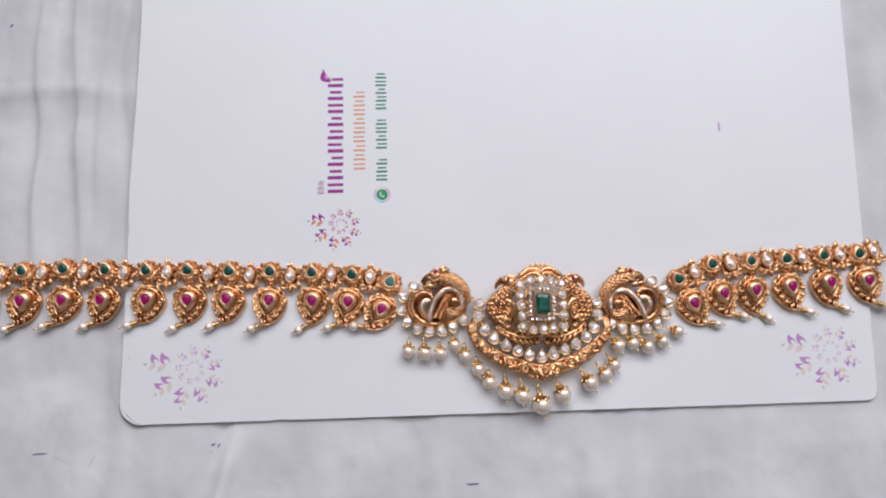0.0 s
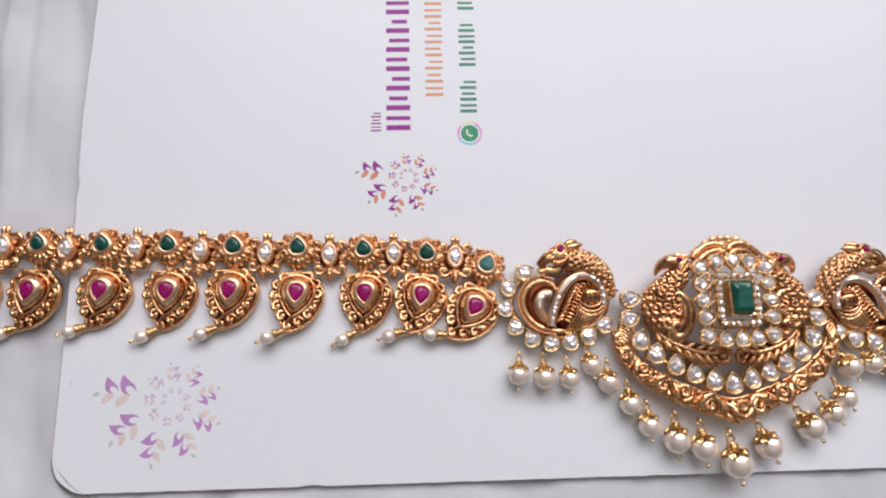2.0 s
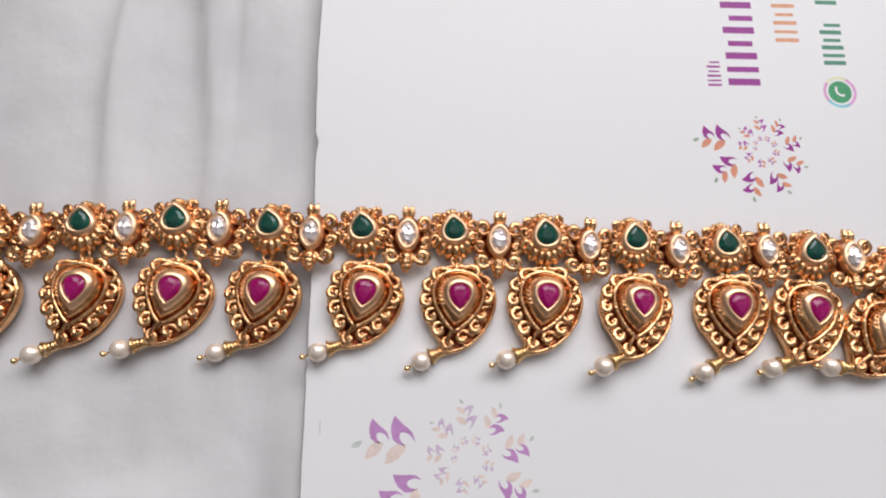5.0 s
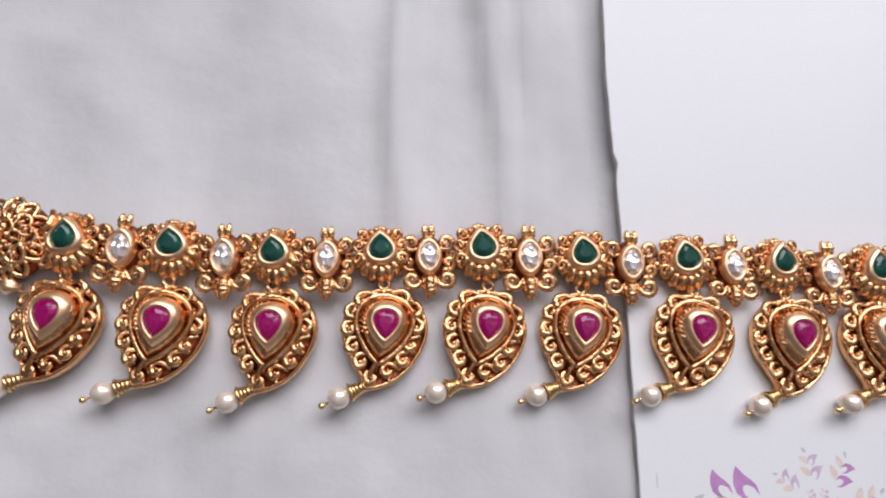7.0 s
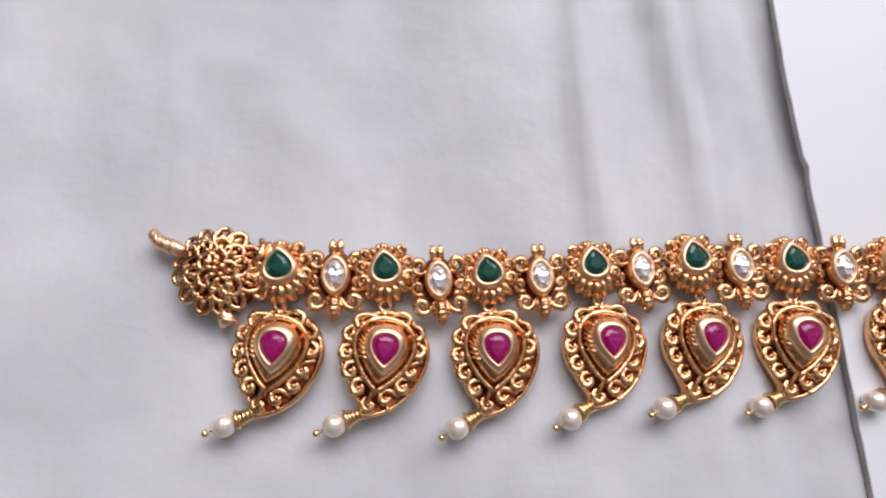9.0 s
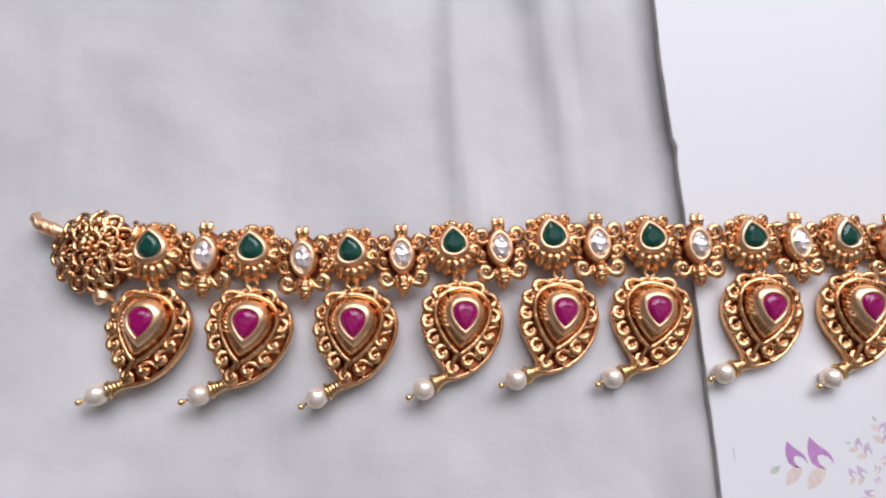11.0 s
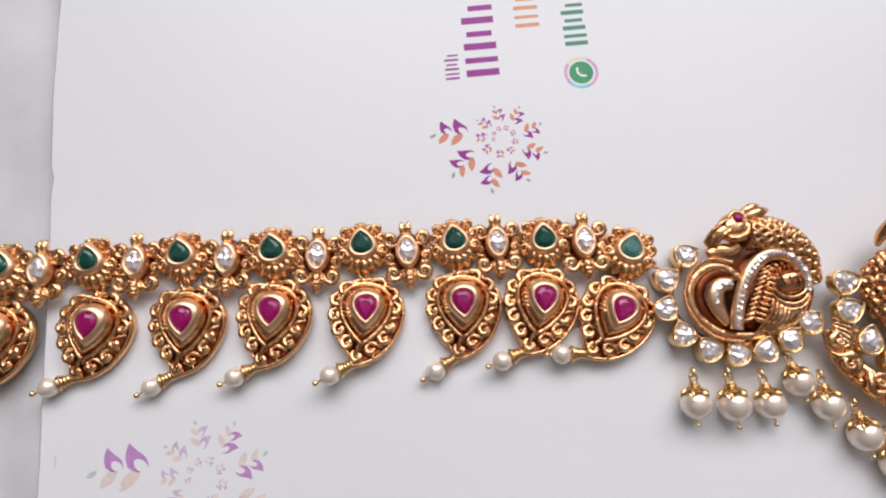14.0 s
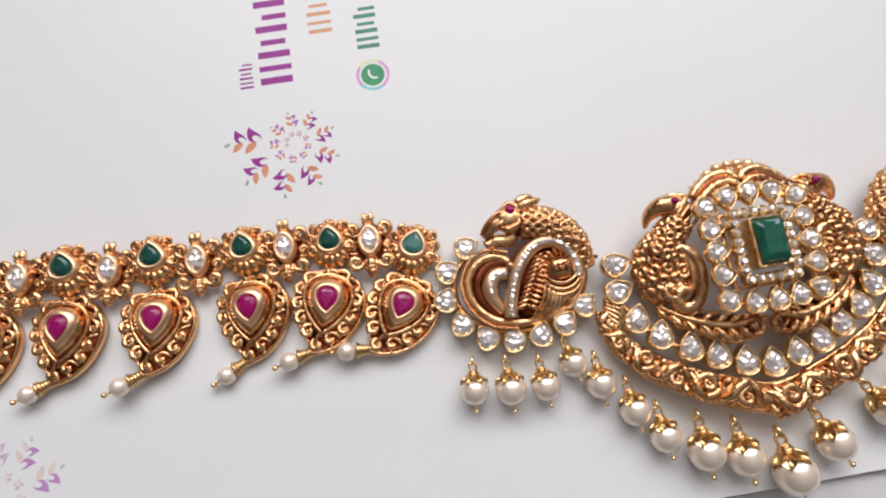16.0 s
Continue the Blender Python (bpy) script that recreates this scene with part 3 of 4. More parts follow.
def emerald_link(stone=None):
    """A cup of fluted petals with scrolls at its sides and a drop-cut emerald in a broad collar, its tip up."""
    base = [(4.0 * math.cos(a), 4.2 * math.sin(a) - 0.7) for a in (2 * math.pi * i / 28 for i in range(28))]
    body = part("emerald_link", Geo().dome(base, (0, -0.7), [(0.75, 0.0), (0.95, 0.5), (0.92, 1.1), (0.75, 1.6), (0.5, 2.1), (0.0, 2.4)]), PATINA_SHADE, belt, "fluted antique gold link with an emerald")
    for k in range(7):
        a = radians(270 + 22 * (k - 3))
        c, s = math.cos(a), math.sin(a)
        part("petal", Geo().tube([(1.9 * c, 2.2 * s - 0.4, 2.6), (2.9 * c, 3.1 * s - 0.6, 2.6), (3.8 * c, 4.1 * s - 0.7, 1.9), (4.2 * c, 4.7 * s - 0.7, 0.8)], [0.4, 0.72, 0.86, 0.4], 8), GOLD, body)
    for k in range(8):
        a = radians(90 + 21 * (k - 3.5))
        c, s = math.cos(a), math.sin(a)
        part("flute", Geo().tube([(2.2 * c, 2.9 * s, 2.2), (2.9 * c, 3.5 * s - 0.1, 1.9), (3.4 * c, 3.9 * s - 0.1, 0.9)], [0.4, 0.58, 0.4], 7), GOLD, body)
    for s in (-1, 1):
        for p0, c, r in (((s * 2.0, -2.2), (s * 3.4, -1.6), 1.0), ((s * 2.4, 0.2), (s * 3.5, 0.6), 0.95), ((s * 1.8, 2.0), (s * 2.7, 2.4), 0.8)):
            part("scroll", volute(p0, c, r, s, 2.2, 0.4), GOLD, body)
        part("side_loop", Geo().tube([(s * 3.6, -0.8, 1.3), (s * 5.2, -1.2, 1.2)], 0.4, 6), GOLD, body)
    part("eyelet", Geo().tube([(0, -5.3 + 0.6 * math.cos(a), 1.4 + 0.75 * math.sin(a)) for a in (2 * math.pi * i / 10 for i in range(10))], 0.3, 6, True), GOLD, body)
    part("leaf", Geo().leaf((0, 2.6), (0, 4.1), 1.5, 1.9, 0.7, 3), GOLD, body)
    part("emerald_collar", Geo().dome(teardrop(5.0, 6.0, 28, 0.0, (0, 0), 0.75), (0, 0), [(1.06, 1.9), (1.02, 2.9), (0.95, 3.5), (0.8, 3.85), (0.69, 3.85), (0.65, 3.4), (0.63, 2.8)], lid=False), BRIGHT, body)
    part("emerald", gem(teardrop(3.2, 4.2, 14, 0.0, (0, 0), 0.75), 3.3, 4.15), stone or EMERALD, body, "drop-cut green emerald", smooth=False)
    return body


def bud(p, q, wide, z, lift, n=7):
    """A fat bud with ribs across it."""
    p, q = Vector((*p, z)), Vector((*q, z))
    g, line, rads = Geo(), [], []
    for i in range(4 * n + 1):
        s = i / (4 * n)
        line.append(p.lerp(q, s) + Vector((0, 0, lift * math.sin(math.pi * s) * 0.4)))
        rads.append(wide / 2 * (0.22 + 0.78 * math.sin(math.pi * (0.1 + 0.86 * s)) ** 0.8) * (1.0 if i % 4 < 2 else 0.84))
    return g.tube(line, rads, 10, flat=lift)


def crystal_link():
    """A fleur link: a marquise stone, ribbed buds above and below and volutes at its four corners."""
    base = [(2.4 * math.cos(a), 3.6 * math.sin(a)) for a in (2 * math.pi * i / 20 for i in range(20))]
    body = part("crystal_link", Geo().dome(base, (0, 0), [(0.9, 0.2), (1.0, 0.8), (0.9, 1.7), (0.0, 2.4)]), PATINA_SHADE, belt, "fleur-shaped antique gold link with a white stone")
    for s in (-1, 1):
        part("scroll", volute((s * 0.5, -2.7), (s * 2.5, -3.5), 1.15, s, 1.9, 0.58, 1.0, 0.3), GOLD, body)
        part("scroll", volute((s * 1.4, 1.4), (s * 2.6, 2.1), 1.1, s, 1.8, 0.56, 1.0, 0.3), GOLD, body)
        part("scroll", volute((s * 1.8, -1.8), (s * 3.0, -0.9), 0.9, s, 1.3, 0.5, 1.0, 0.3), GOLD, body)
        part("side_loop", Geo().tube([(s * 2.0, 0.6, 0.9), (s * 4.6, 0.3, 0.9)], 0.5, 6).ball((s * 4.1, 0.1, 1.2), 0.75, 7, 5), GOLD, body)
        part("bud", bud((s * 0.4, 2.6), (s * 0.55, 4.9), 1.35, 1.8, 0.9, 4), GOLD, body)
        part("bud", bud((s * 0.8, -3.0), (s * 0.7, -5.1), 1.25, 1.7, 0.9, 4), GOLD, body)
    part("bud", bud((0, -3.0), (0, -6.1), 2.3, 1.9, 0.95, 6), GOLD, body)
    part("crystal_collar", Geo().dome(marquise(3.7, 5.5, 26), (0, 0), [(1.08, 1.4), (1.04, 2.6), (0.96, 3.05), (0.82, 3.2), (0.73, 3.05), (0.7, 2.4)], lid=False), BRIGHT, body)
    part("white_stone", gem(marquise(2.65, 3.95, 14), 2.7, 3.5), CRYSTAL, body, "clear marquise white stone", smooth=False)
    return body


def pearl_drop():
    """A pearl of unit radius 1 mm with a petal cap, two rings and an end bead, hanging to -y."""
    ring = lambda r, y, turn=0: [(r * math.cos(a), y, r * math.sin(a)) for a in (2 * math.pi * i / 12 for i in range(12))]  # noqa: E731
    rings = []
    for r, y, wave in ((0.84, 0.62, 0.16), (0.74, 0.78, 0.09), (0.55, 0.93, 0.03), (0.36, 1.05, 0.0), (0.24, 1.16, 0.0), (0.18, 1.25, 0.0)):
        rings.append([(r * 1.04 * math.cos(a), y - wave * math.cos(6 * a), r * 1.04 * math.sin(a)) for a in (2 * math.pi * i / 36 for i in range(36))])
    body = part("pearl_drop", Geo().rings(rings), YELLOW, belt, "cream pearl under a gold petal cap")
    for k in range(6):
        a = 2 * math.pi * k / 6
        part("cap_petal", Geo().tube([(0.93 * math.cos(a), 0.42, 0.93 * math.sin(a)), (0.86 * math.cos(a), 0.68, 0.86 * math.sin(a)), (0.38 * math.cos(a), 1.06, 0.38 * math.sin(a))], [0.03, 0.1, 0.05], 6), YELLOW, body)
    part("cap_ring", Geo().tube(ring(0.32, 1.16), 0.09, 5, True), YELLOW, body)
    part("cap_ring", Geo().tube(ring(0.24, 1.3), 0.08, 5, True), YELLOW, body)
    part("link_ring", Geo().tube([(0.24 * math.cos(a), 1.6 + 0.3 * math.sin(a), 0.0) for a in (2 * math.pi * i / 12 for i in range(12))], 0.085, 5, True), YELLOW, body)
    part("link_ring", Geo().tube([(0.0, 2.0 + 0.27 * math.sin(a), 0.24 * math.cos(a)) for a in (2 * math.pi * i / 12 for i in range(12))], 0.085, 5, True), YELLOW, body)
    part("end_bead", Geo().tube([(0, -0.9, 0), (0, -1.3, 0)], 0.06, 5).ball((0, -1.32, 0), 0.17, 8, 6), YELLOW, body)
    part("pearl", Geo().ball((0, 0, 0), 1.0, 24, 16, (1.0, 0.97, 0.98)), PEARL, body)
    return body


# ruby and pearl places of the drops, then emeralds and white stones, from the centre out
DROPS_A = [(101.8, 41.7, 90.3, 35.0), (88.7, 44.9, 80.9, 35.6), (75.1, 45.8, 69.3, 34.9), (57.8, 46.0, 51.3, 36.0), (41.8, 47.1, 35.0, 37.2), (26.5, 47.4, 20.1, 36.6), (10.4, 47.9, 2.2, 37.6),
           (-7.4, 48.1, -14.7, 38.3), (-22.9, 48.4, -30.7, 38.5), (-38.6, 48.4, -44.9, 38.1), (-55.4, 48.1, -61.4, 37.4), (-72.0, 48.6, -78.9, 39.0), (-87.3, 49.3, -93.9, 39.9)]
DROPS_B = [(225.0, 41.2, 233.8, 33.5), (236.8, 44.6, 244.6, 36.6), (249.7, 45.7, 254.8, 35.6), (264.3, 46.5, 271.2, 37.6), (279.9, 47.9, 286.4, 38.0), (295.9, 48.6, 302.5, 39.0)]
GREEN_A = [(105.3, 52.5), (90.2, 56.0), (74.4, 57.1), (57.7, 57.9), (41.7, 58.5), (25.4, 59.3), (9.6, 59.6), (-6.8, 60.2), (-23.5, 60.9), (-39.7, 60.4), (-56.0, 59.8), (-72.0, 60.8), (-87.2, 61.4)]
GREEN_B = [(220.0, 51.1), (234.0, 56.6), (249.5, 57.4), (264.0, 58.2), (279.2, 59.2), (293.6, 59.6)]
WHITE_A = [(97.3, 54.0), (81.9, 55.4), (65.7, 55.4), (49.6, 56.1), (33.7, 56.9), (17.4, 57.8), (0.7, 58.1), (-15.7, 58.9), (-31.9, 58.8), (-47.9, 58.2), (-63.6, 58.3), (-79.2, 59.5)]
WHITE_B = [(226.9, 53.2), (241.5, 56.1), (256.4, 57.3), (270.9, 57.9), (286.1, 58.7), (300.7, 59.9)]


def ground(x):
    return 0.05 if 0 < x < 297 else -1.0


rnd = random.Random(3)


def again(first, m):
    """A copy at the pose m, whatever the first one's size."""
    return copy_thing(first, m @ Matrix.Scale(1 / first.scale.x, 4))


def lay(make, places, turn=0.0, size=1.0):
    """Lays the first piece and copies it to the other places."""
    first = None
    for k, (x, y) in enumerate(places):
        m = mm(x, y, ground(x), turn + rnd.uniform(-5, 5), size * rnd.uniform(0.97, 1.03), rnd.uniform(-3, 3), rnd.uniform(-4, 4))
        if first is None:
            first = make()
            first.matrix_local = m
        else:
            again(first, m)


def lay_drops(places, flip):
    first = None
    sx = -1 if flip else 1
    rest = math.atan2(-10.4, -7.3 * sx)
    for x, y, px, py in places:
        turn = math.degrees(math.atan2(py - y, px - x) - rest)
        turn = (turn + 180) % 360 - 180
        m = mm(x, y, ground(x), turn, 1.01, rnd.uniform(-3, 3), rnd.uniform(-5, 5))
        if first is None:
            first = mango(flip)
            first.matrix_local = m
        else:
            again(first, m)


lay_drops(DROPS_A, False)
lay_drops(DROPS_B, True)
lay(emerald_link, GREEN_A[1:], 4)
lay(emerald_link, GREEN_B[1:], 10)
lay(lambda: emerald_link(SHEEN_EMERALD), GREEN_A[:1], -22)
lay(emerald_link, GREEN_B[:1], 28)
lay(crystal_link, [(x, y + 0.4) for x, y in WHITE_A], -1, 1.1)
lay(crystal_link, [(x, y + 0.4) for x, y in WHITE_B], 12, 1.1)


def clasp():
    """A domed lotus clasp of arched petals in tiers, with a small cup below it and a hook."""
    rim = [(5.7 * math.cos(a), 5.9 * math.sin(a)) for a in (2 * math.pi * i / 32 for i in range(32))]
    body = part("clasp", Geo().dome(rim, (0, 0), [(0.92, 0.0), (1.0, 0.7), (0.97, 1.4), (0.8, 2.2), (0.5, 2.9), (0.0, 3.2)]), PATINA_SHADE, belt, "domed gold lotus clasp with a hook")
    twist = random.Random(8)

    def arch(x, y, a, wide, long, rad):
        """One petal: a raised arch, a rib inside it and a bead at its tip."""
        c, s = math.cos(a), math.sin(a)
        g = Geo()
        pts = []
        for u, v in ((-0.5, 0.0), (-0.56, 0.45), (-0.34, 0.85), (0.0, 1.0), (0.34, 0.85), (0.56, 0.45), (0.5, 0.0)):
            px, py = x + c * v * long - s * u * wide, y + s * v * long + c * u * wide
            h = 0.8 + 2.6 * math.sqrt(max(0.0, 1 - (math.hypot(px, py) / 6.9) ** 2))
            pts.append((px, py, h))
        g.tube(spline(pts, 3), rad, 6)
        part("petal", g, GOLD, body)
        h = 0.5 + 2.6 * math.sqrt(max(0.0, 1 - (math.hypot(x + c * long * 0.5, y + s * long * 0.5) / 6.9) ** 2))
        part("petal_rib", Geo().leaf((x, y), (x + c * long * 0.8, y + s * long * 0.8), wide * 0.7, h, 0.9, 2), GOLD, body)

    for r, count, wide, long, rad in ((3.7, 13, 2.1, 2.3, 0.38), (2.2, 9, 2.3, 2.2, 0.42), (0.9, 5, 2.2, 1.9, 0.42)):
        for k in range(count):
            a = 2 * math.pi * (k + twist.uniform(-0.15, 0.15)) / count
            arch(r * math.cos(a), 1.03 * r * math.sin(a), a + twist.uniform(-0.25, 0.25), wide * twist.uniform(0.9, 1.1), long, rad)
            if count == 9:
                b = a + math.pi / count
                part("bead", Geo().ball((3.9 * math.cos(b), 4.0 * math.sin(b), 3.1), 0.42, 7, 5), GOLD, body)
    for k in range(5):
        a = 2 * math.pi * k / 5 + 0.4
        part("bead", Geo().ball((0.95 * math.cos(a), 0.95 * math.sin(a), 3.6), 0.6, 8, 5, (1.1, 0.85, 0.8)), GOLD, body)
    part("bead", Geo().ball((0, 0, 3.9), 0.55, 8, 5), GOLD, body)
    # cup at the lower end
    cup = Geo().tube([(0.4, -5.2, 1.4), (1.0, -6.2, 1.4), (1.4, -7.0, 1.3), (1.6, -7.4, 1.2)], [0.9, 1.2, 1.35, 1.0], 10)
    part("cup", cup.tube([(1.4 + 1.2 * math.cos(a), -6.8 - 0.25 * math.cos(a), 1.4 + 1.2 * math.sin(a)) for a in (2 * math.pi * i / 12 for i in range(12))], 0.3, 6, True), BRIGHT, body)
    for pts in ([(4.6, -0.6, 2.2), (6.2, 0.6, 2.4), (6.9, 2.4, 2.2), (6.6, 4.0, 1.8)], [(4.4, 0.8, 2.6), (5.6, 1.8, 2.8), (6.0, 3.2, 2.4), (5.6, 4.4, 2.0)]):
        part("scroll", Geo().tube(spline(pts, 4), [0.3 + 0.3 * math.sin(math.pi * (i + 1) / 14) for i in range(13)], 6), GOLD, body)
    part("scroll", volute((4.4, -1.8), (5.4, -3.0), 1.1, -1, 1.4, 0.45), GOLD, body)
    hook = Geo().tube(spline([(-4.8, 3.0, 1.6), (-6.4, 3.7, 1.7), (-7.8, 4.2, 1.8), (-8.9, 4.9, 1.6)], 3), [0.7, 0.75, 0.9, 1.0, 0.95, 1.0, 1.05, 1.05, 1.0, 0.9], 8)
    for x, y in ((-6.2, 3.6), (-7.3, 4.0), (-8.4, 4.6)):
        hook.tube([(x + 0.35 * math.cos(a), y - 1.0 * math.cos(a), 1.75 + 1.05 * math.sin(a)) for a in (2 * math.pi * i / 12 for i in range(12))], 0.3, 6, True)
    hook.tube(spline([(-8.6, 4.7, 1.7), (-9.3, 5.6, 1.6), (-9.0, 6.4, 1.2)], 3), [0.9, 0.85, 0.8, 0.75, 0.65, 0.5, 0.35], 8)
    part("hook", hook, BRIGHT, body, "bright gold hook")
    return body


clasp().matrix_local = mm(-96.3, 60.9, -1.0, 0, 1.07)


# ---- set stones for the plaques ----
def stone_pair(parent, x, y, z, w, l, turn, floor=0.2, label="pear-cut white stone"):
    """A pear-cut stone in an open collar, its tip at the turn; degrees from +y."""
    t = radians(turn)
    wall = Geo().dome(teardrop(w, l, 22, t, (x, y), 0.8), (x, y), [(1.0, max(floor, z - 2.2)), (1.02, z - 0.5), (0.98, z), (0.92, z + 0.05), (0.86, z - 0.1), (0.85, z - 0.9)], lid=False)
    part("stone_collar", wall, YELLOW, parent)
    part("white_stone", gem(teardrop(w * 0.86, l * 0.82, 13, t, (x + 0.04 * l * math.sin(t), y - 0.04 * l * math.cos(t)), 0.6), z - 0.6, z + 0.35, (x, y)), CRYSTAL, parent, label, smooth=False)


def scales(parent, path, rads, size=0.72):
    """Overlapping ringed scales over the upper side of a thick bar, each a piece of its own."""
    for i in range(len(path)):
        p, q = Vector(path[i]), Vector(path[min(i + 1, len(path) - 1)])
        o = Vector(path[max(i - 1, 0)])
        along = (q - o).normalized()
        side = along.cross(Vector((0, 0, 1))).normalized()
        up = side.cross(along)
        rows = max(5, int(math.pi * rads[i] / (1.5 * size)))
        for k in range(rows + 1):
            a = math.pi * (k + (0.5 if i % 2 else 0.0)) / (rows + 0.5)
            scale_at(parent, p, rads[i] * (math.cos(a) * side + math.sin(a) * up), size)


def scale_at(parent, p, off, size):
    nrm = off.normalized()
    turn = nrm.to_track_quat("Z", "Y").to_matrix().to_4x4()
    part("scale", SCALE_MESH, None, parent, at=Matrix.Translation((p + off) / 1000) @ turn @ Matrix.Scale(size, 4))


def scale_shape():
    """A flat round scale of radius 1 mm with a raised rim and a dot."""
    g = Geo()
    ring = [(math.cos(a), math.sin(a)) for a in (2 * math.pi * i / 9 for i in range(9))]
    g.dome(ring, (0, 0), [(1.0, -0.6), (1.02, -0.1), (0.88, 0.3), (0.62, 0.5), (0.42, 0.46), (0.3, -0.05), (0.0, -0.15)])
    return mesh_of("scale", g, GOLD)


SCALE_MESH = scale_shape()


# ---- the peacock plaques ----
def peacock(flip):
    """A peacock turned back on itself: scaled neck, domed feathered wing, a scrolled tail and a rim of set stones."""
    sx = -1 if flip else 1
    f = lambda pts: [(sx * x, y, z) for x, y, z in pts]  # noqa: E731
    bar = lambda name, pts, rad, n=8, per=4, mat=GOLD, **kw: part(name, Geo().tube(spline(f(pts), per), rad, n, **kw), mat, body)  # noqa: E731
    # rail that carries the edge stones is the base of the plaque
    rail = Geo().tube(spline(f([(-8.0, 6.0, 1.4), (-10.4, 3.0, 1.3), (-11.2, -1.4, 1.2), (-9.2, -5.4, 1.2), (-5.8, -7.8, 1.2), (-1.6, -8.8, 1.2), (3.0, -8.6, 1.2), (7.0, -7.2, 1.2), (10.6, -4.6, 1.3)]), 4), 0.6, 6)
    body = part("peacock_plaque", rail, GOLD, belt, "antique gold peacock plaque edged with white stones")
    neck = [(1.2, 9.9, 4.4), (4.2, 9.8, 4.4), (7.2, 8.9, 4.3), (9.9, 6.8, 4.1), (11.7, 4.0, 3.7), (12.6, 1.2, 3.2)]
    flank = [(12.4, 1.6, 3.0), (12.0, -1.2, 2.9), (10.9, -3.6, 2.7), (8.5, -6.2, 2.5), (3.5, -7.4, 2.4)]
    bar("neck", neck, [1.9 + 0.7 * math.sin(math.pi * min(1.0, (i + 3) / 20)) - 1.1 * max(0.0, (i - 14) / 6) for i in range(21)], 10, mat=PATINA_SHADE)
    bar("flank", flank, [0.8 + 0.4 * i / 16 for i in range(17)], 8)
    path = spline(f(neck), 3)[2:]
    scales(body, path, [1.95 + 0.7 * math.sin(math.pi * min(1.0, (i + 4) / 16)) - 0.8 * max(0.0, (i - 9) / 5) for i in range(len(path))], 1.12)
    # head, beak and crest
    head = Geo().ball((sx * 0.5, 11.0, 4.8), 2.6, 16, 10, (1.15, 1.0, 0.75))
    part("head", head, GOLD, body)
    bar("beak", [(-0.6, 11.0, 4.9), (-2.0, 10.4, 4.8), (-3.4, 9.4, 4.5), (-4.4, 8.2, 4.0)], [1.6, 1.5, 1.45, 1.4, 1.35, 1.3, 1.2, 1.1, 1.0, 0.95, 0.85, 0.7, 0.45], 9)
    bar("beak_ridge", [(-0.6, 12.4, 6.0), (-2.4, 11.7, 6.0), (-4.0, 10.4, 5.4), (-5.0, 8.8, 4.6)], 0.3, 6)
    bar("beak_ridge", [(-0.8, 10.4, 6.3), (-2.2, 9.7, 6.0), (-3.4, 8.4, 5.2)], 0.4, 6)
    bar("cheek", [(-1.6, 9.6, 5.6), (-0.2, 8.9, 6.0), (1.6, 9.4, 6.2), (2.4, 10.8, 6.2), (2.3, 12.4, 5.9)], [0.3, 0.45, 0.6, 0.7, 0.75, 0.75, 0.75, 0.75, 0.75, 0.7, 0.7, 0.65, 0.6, 0.5, 0.45, 0.35, 0.25], 8)
    bar("eye_rim", [(-1.0, 12.2, 5.8), (0.4, 13.6, 6.0), (1.9, 12.8, 6.1), (2.0, 11.0, 6.2), (0.4, 10.0, 6.2), (-1.2, 10.2, 5.9)], 0.4, 6)
    bar("crest_leaf", [(1.4, 12.0, 5.8), (3.2, 12.7, 6.2), (5.0, 13.2, 6.2), (6.5, 13.5, 5.8)], [0.5, 0.65, 0.8, 0.9, 1.0, 1.05, 1.05, 1.0, 0.9, 0.75, 0.55, 0.35, 0.12], 8, flat=0.7)
    bar("crest_leaf", [(1.0, 12.6, 5.6), (2.4, 13.6, 6.0), (3.8, 14.2, 6.0), (5.2, 14.4, 5.6)], [0.4, 0.5, 0.6, 0.7, 0.8, 0.85, 0.85, 0.8, 0.7, 0.6, 0.45, 0.3, 0.1], 8, flat=0.7)
    for k in range(4):
        bar("collar_feather", [(2.2 + 0.7 * k, 8.9 + 0.15 * k, 5.2), (2.7 + 0.7 * k, 10.4, 6.4), (2.5 + 0.7 * k, 12.0, 5.6)], 0.36, 5, 3)
    bar("breast_leaf", [(-4.4, 6.6, 3.8), (-2.4, 7.4, 4.2), (-0.6, 7.2, 4.4), (0.8, 8.2, 4.4)], 1.25, 8, flat=0.55)
    # tail scroll: a broad flat band with a beaded edge
    tail = [(3.5, -7.4, 2.4), (-1.2, -7.5, 2.9), (-5.2, -6.3, 3.2), (-8.0, -3.4, 3.4), (-8.8, 0.2, 3.6), (-7.2, 3.4, 3.8), (-4.2, 4.8, 4.0), (-1.6, 4.0, 4.2), (-0.9, 2.6, 4.2)]
    bar("tail", tail, [0.95 - 0.2 * i / 32 for i in range(33)], 8, flat=0.8)
    # dark bar under the tail: the shade of its hollow, put in as colour
    bar("tail_recess", [(x * 0.78 - 0.1, y * 0.78, z - 0.9) for x, y, z in tail[1:]], 1.1, 8, mat=PATINA_SHADE)
    part("tail_curl", Geo().ball((sx * -0.9, 2.6, 4.6), 1.05, 10, 7), GOLD, body)
    for p in spline(f([(-1.2, -8.5, 3.6), (-5.8, -7.3, 4.0), (-9.0, -3.9, 4.2), (-9.9, 0.3, 4.4), (-8.1, 4.2, 4.6), (-4.6, 5.9, 4.8), (-1.2, 5.0, 4.9)]), 8):
        part("bead", BEAD_MESH, None, body, at=mm(*p, 0, 0.4))
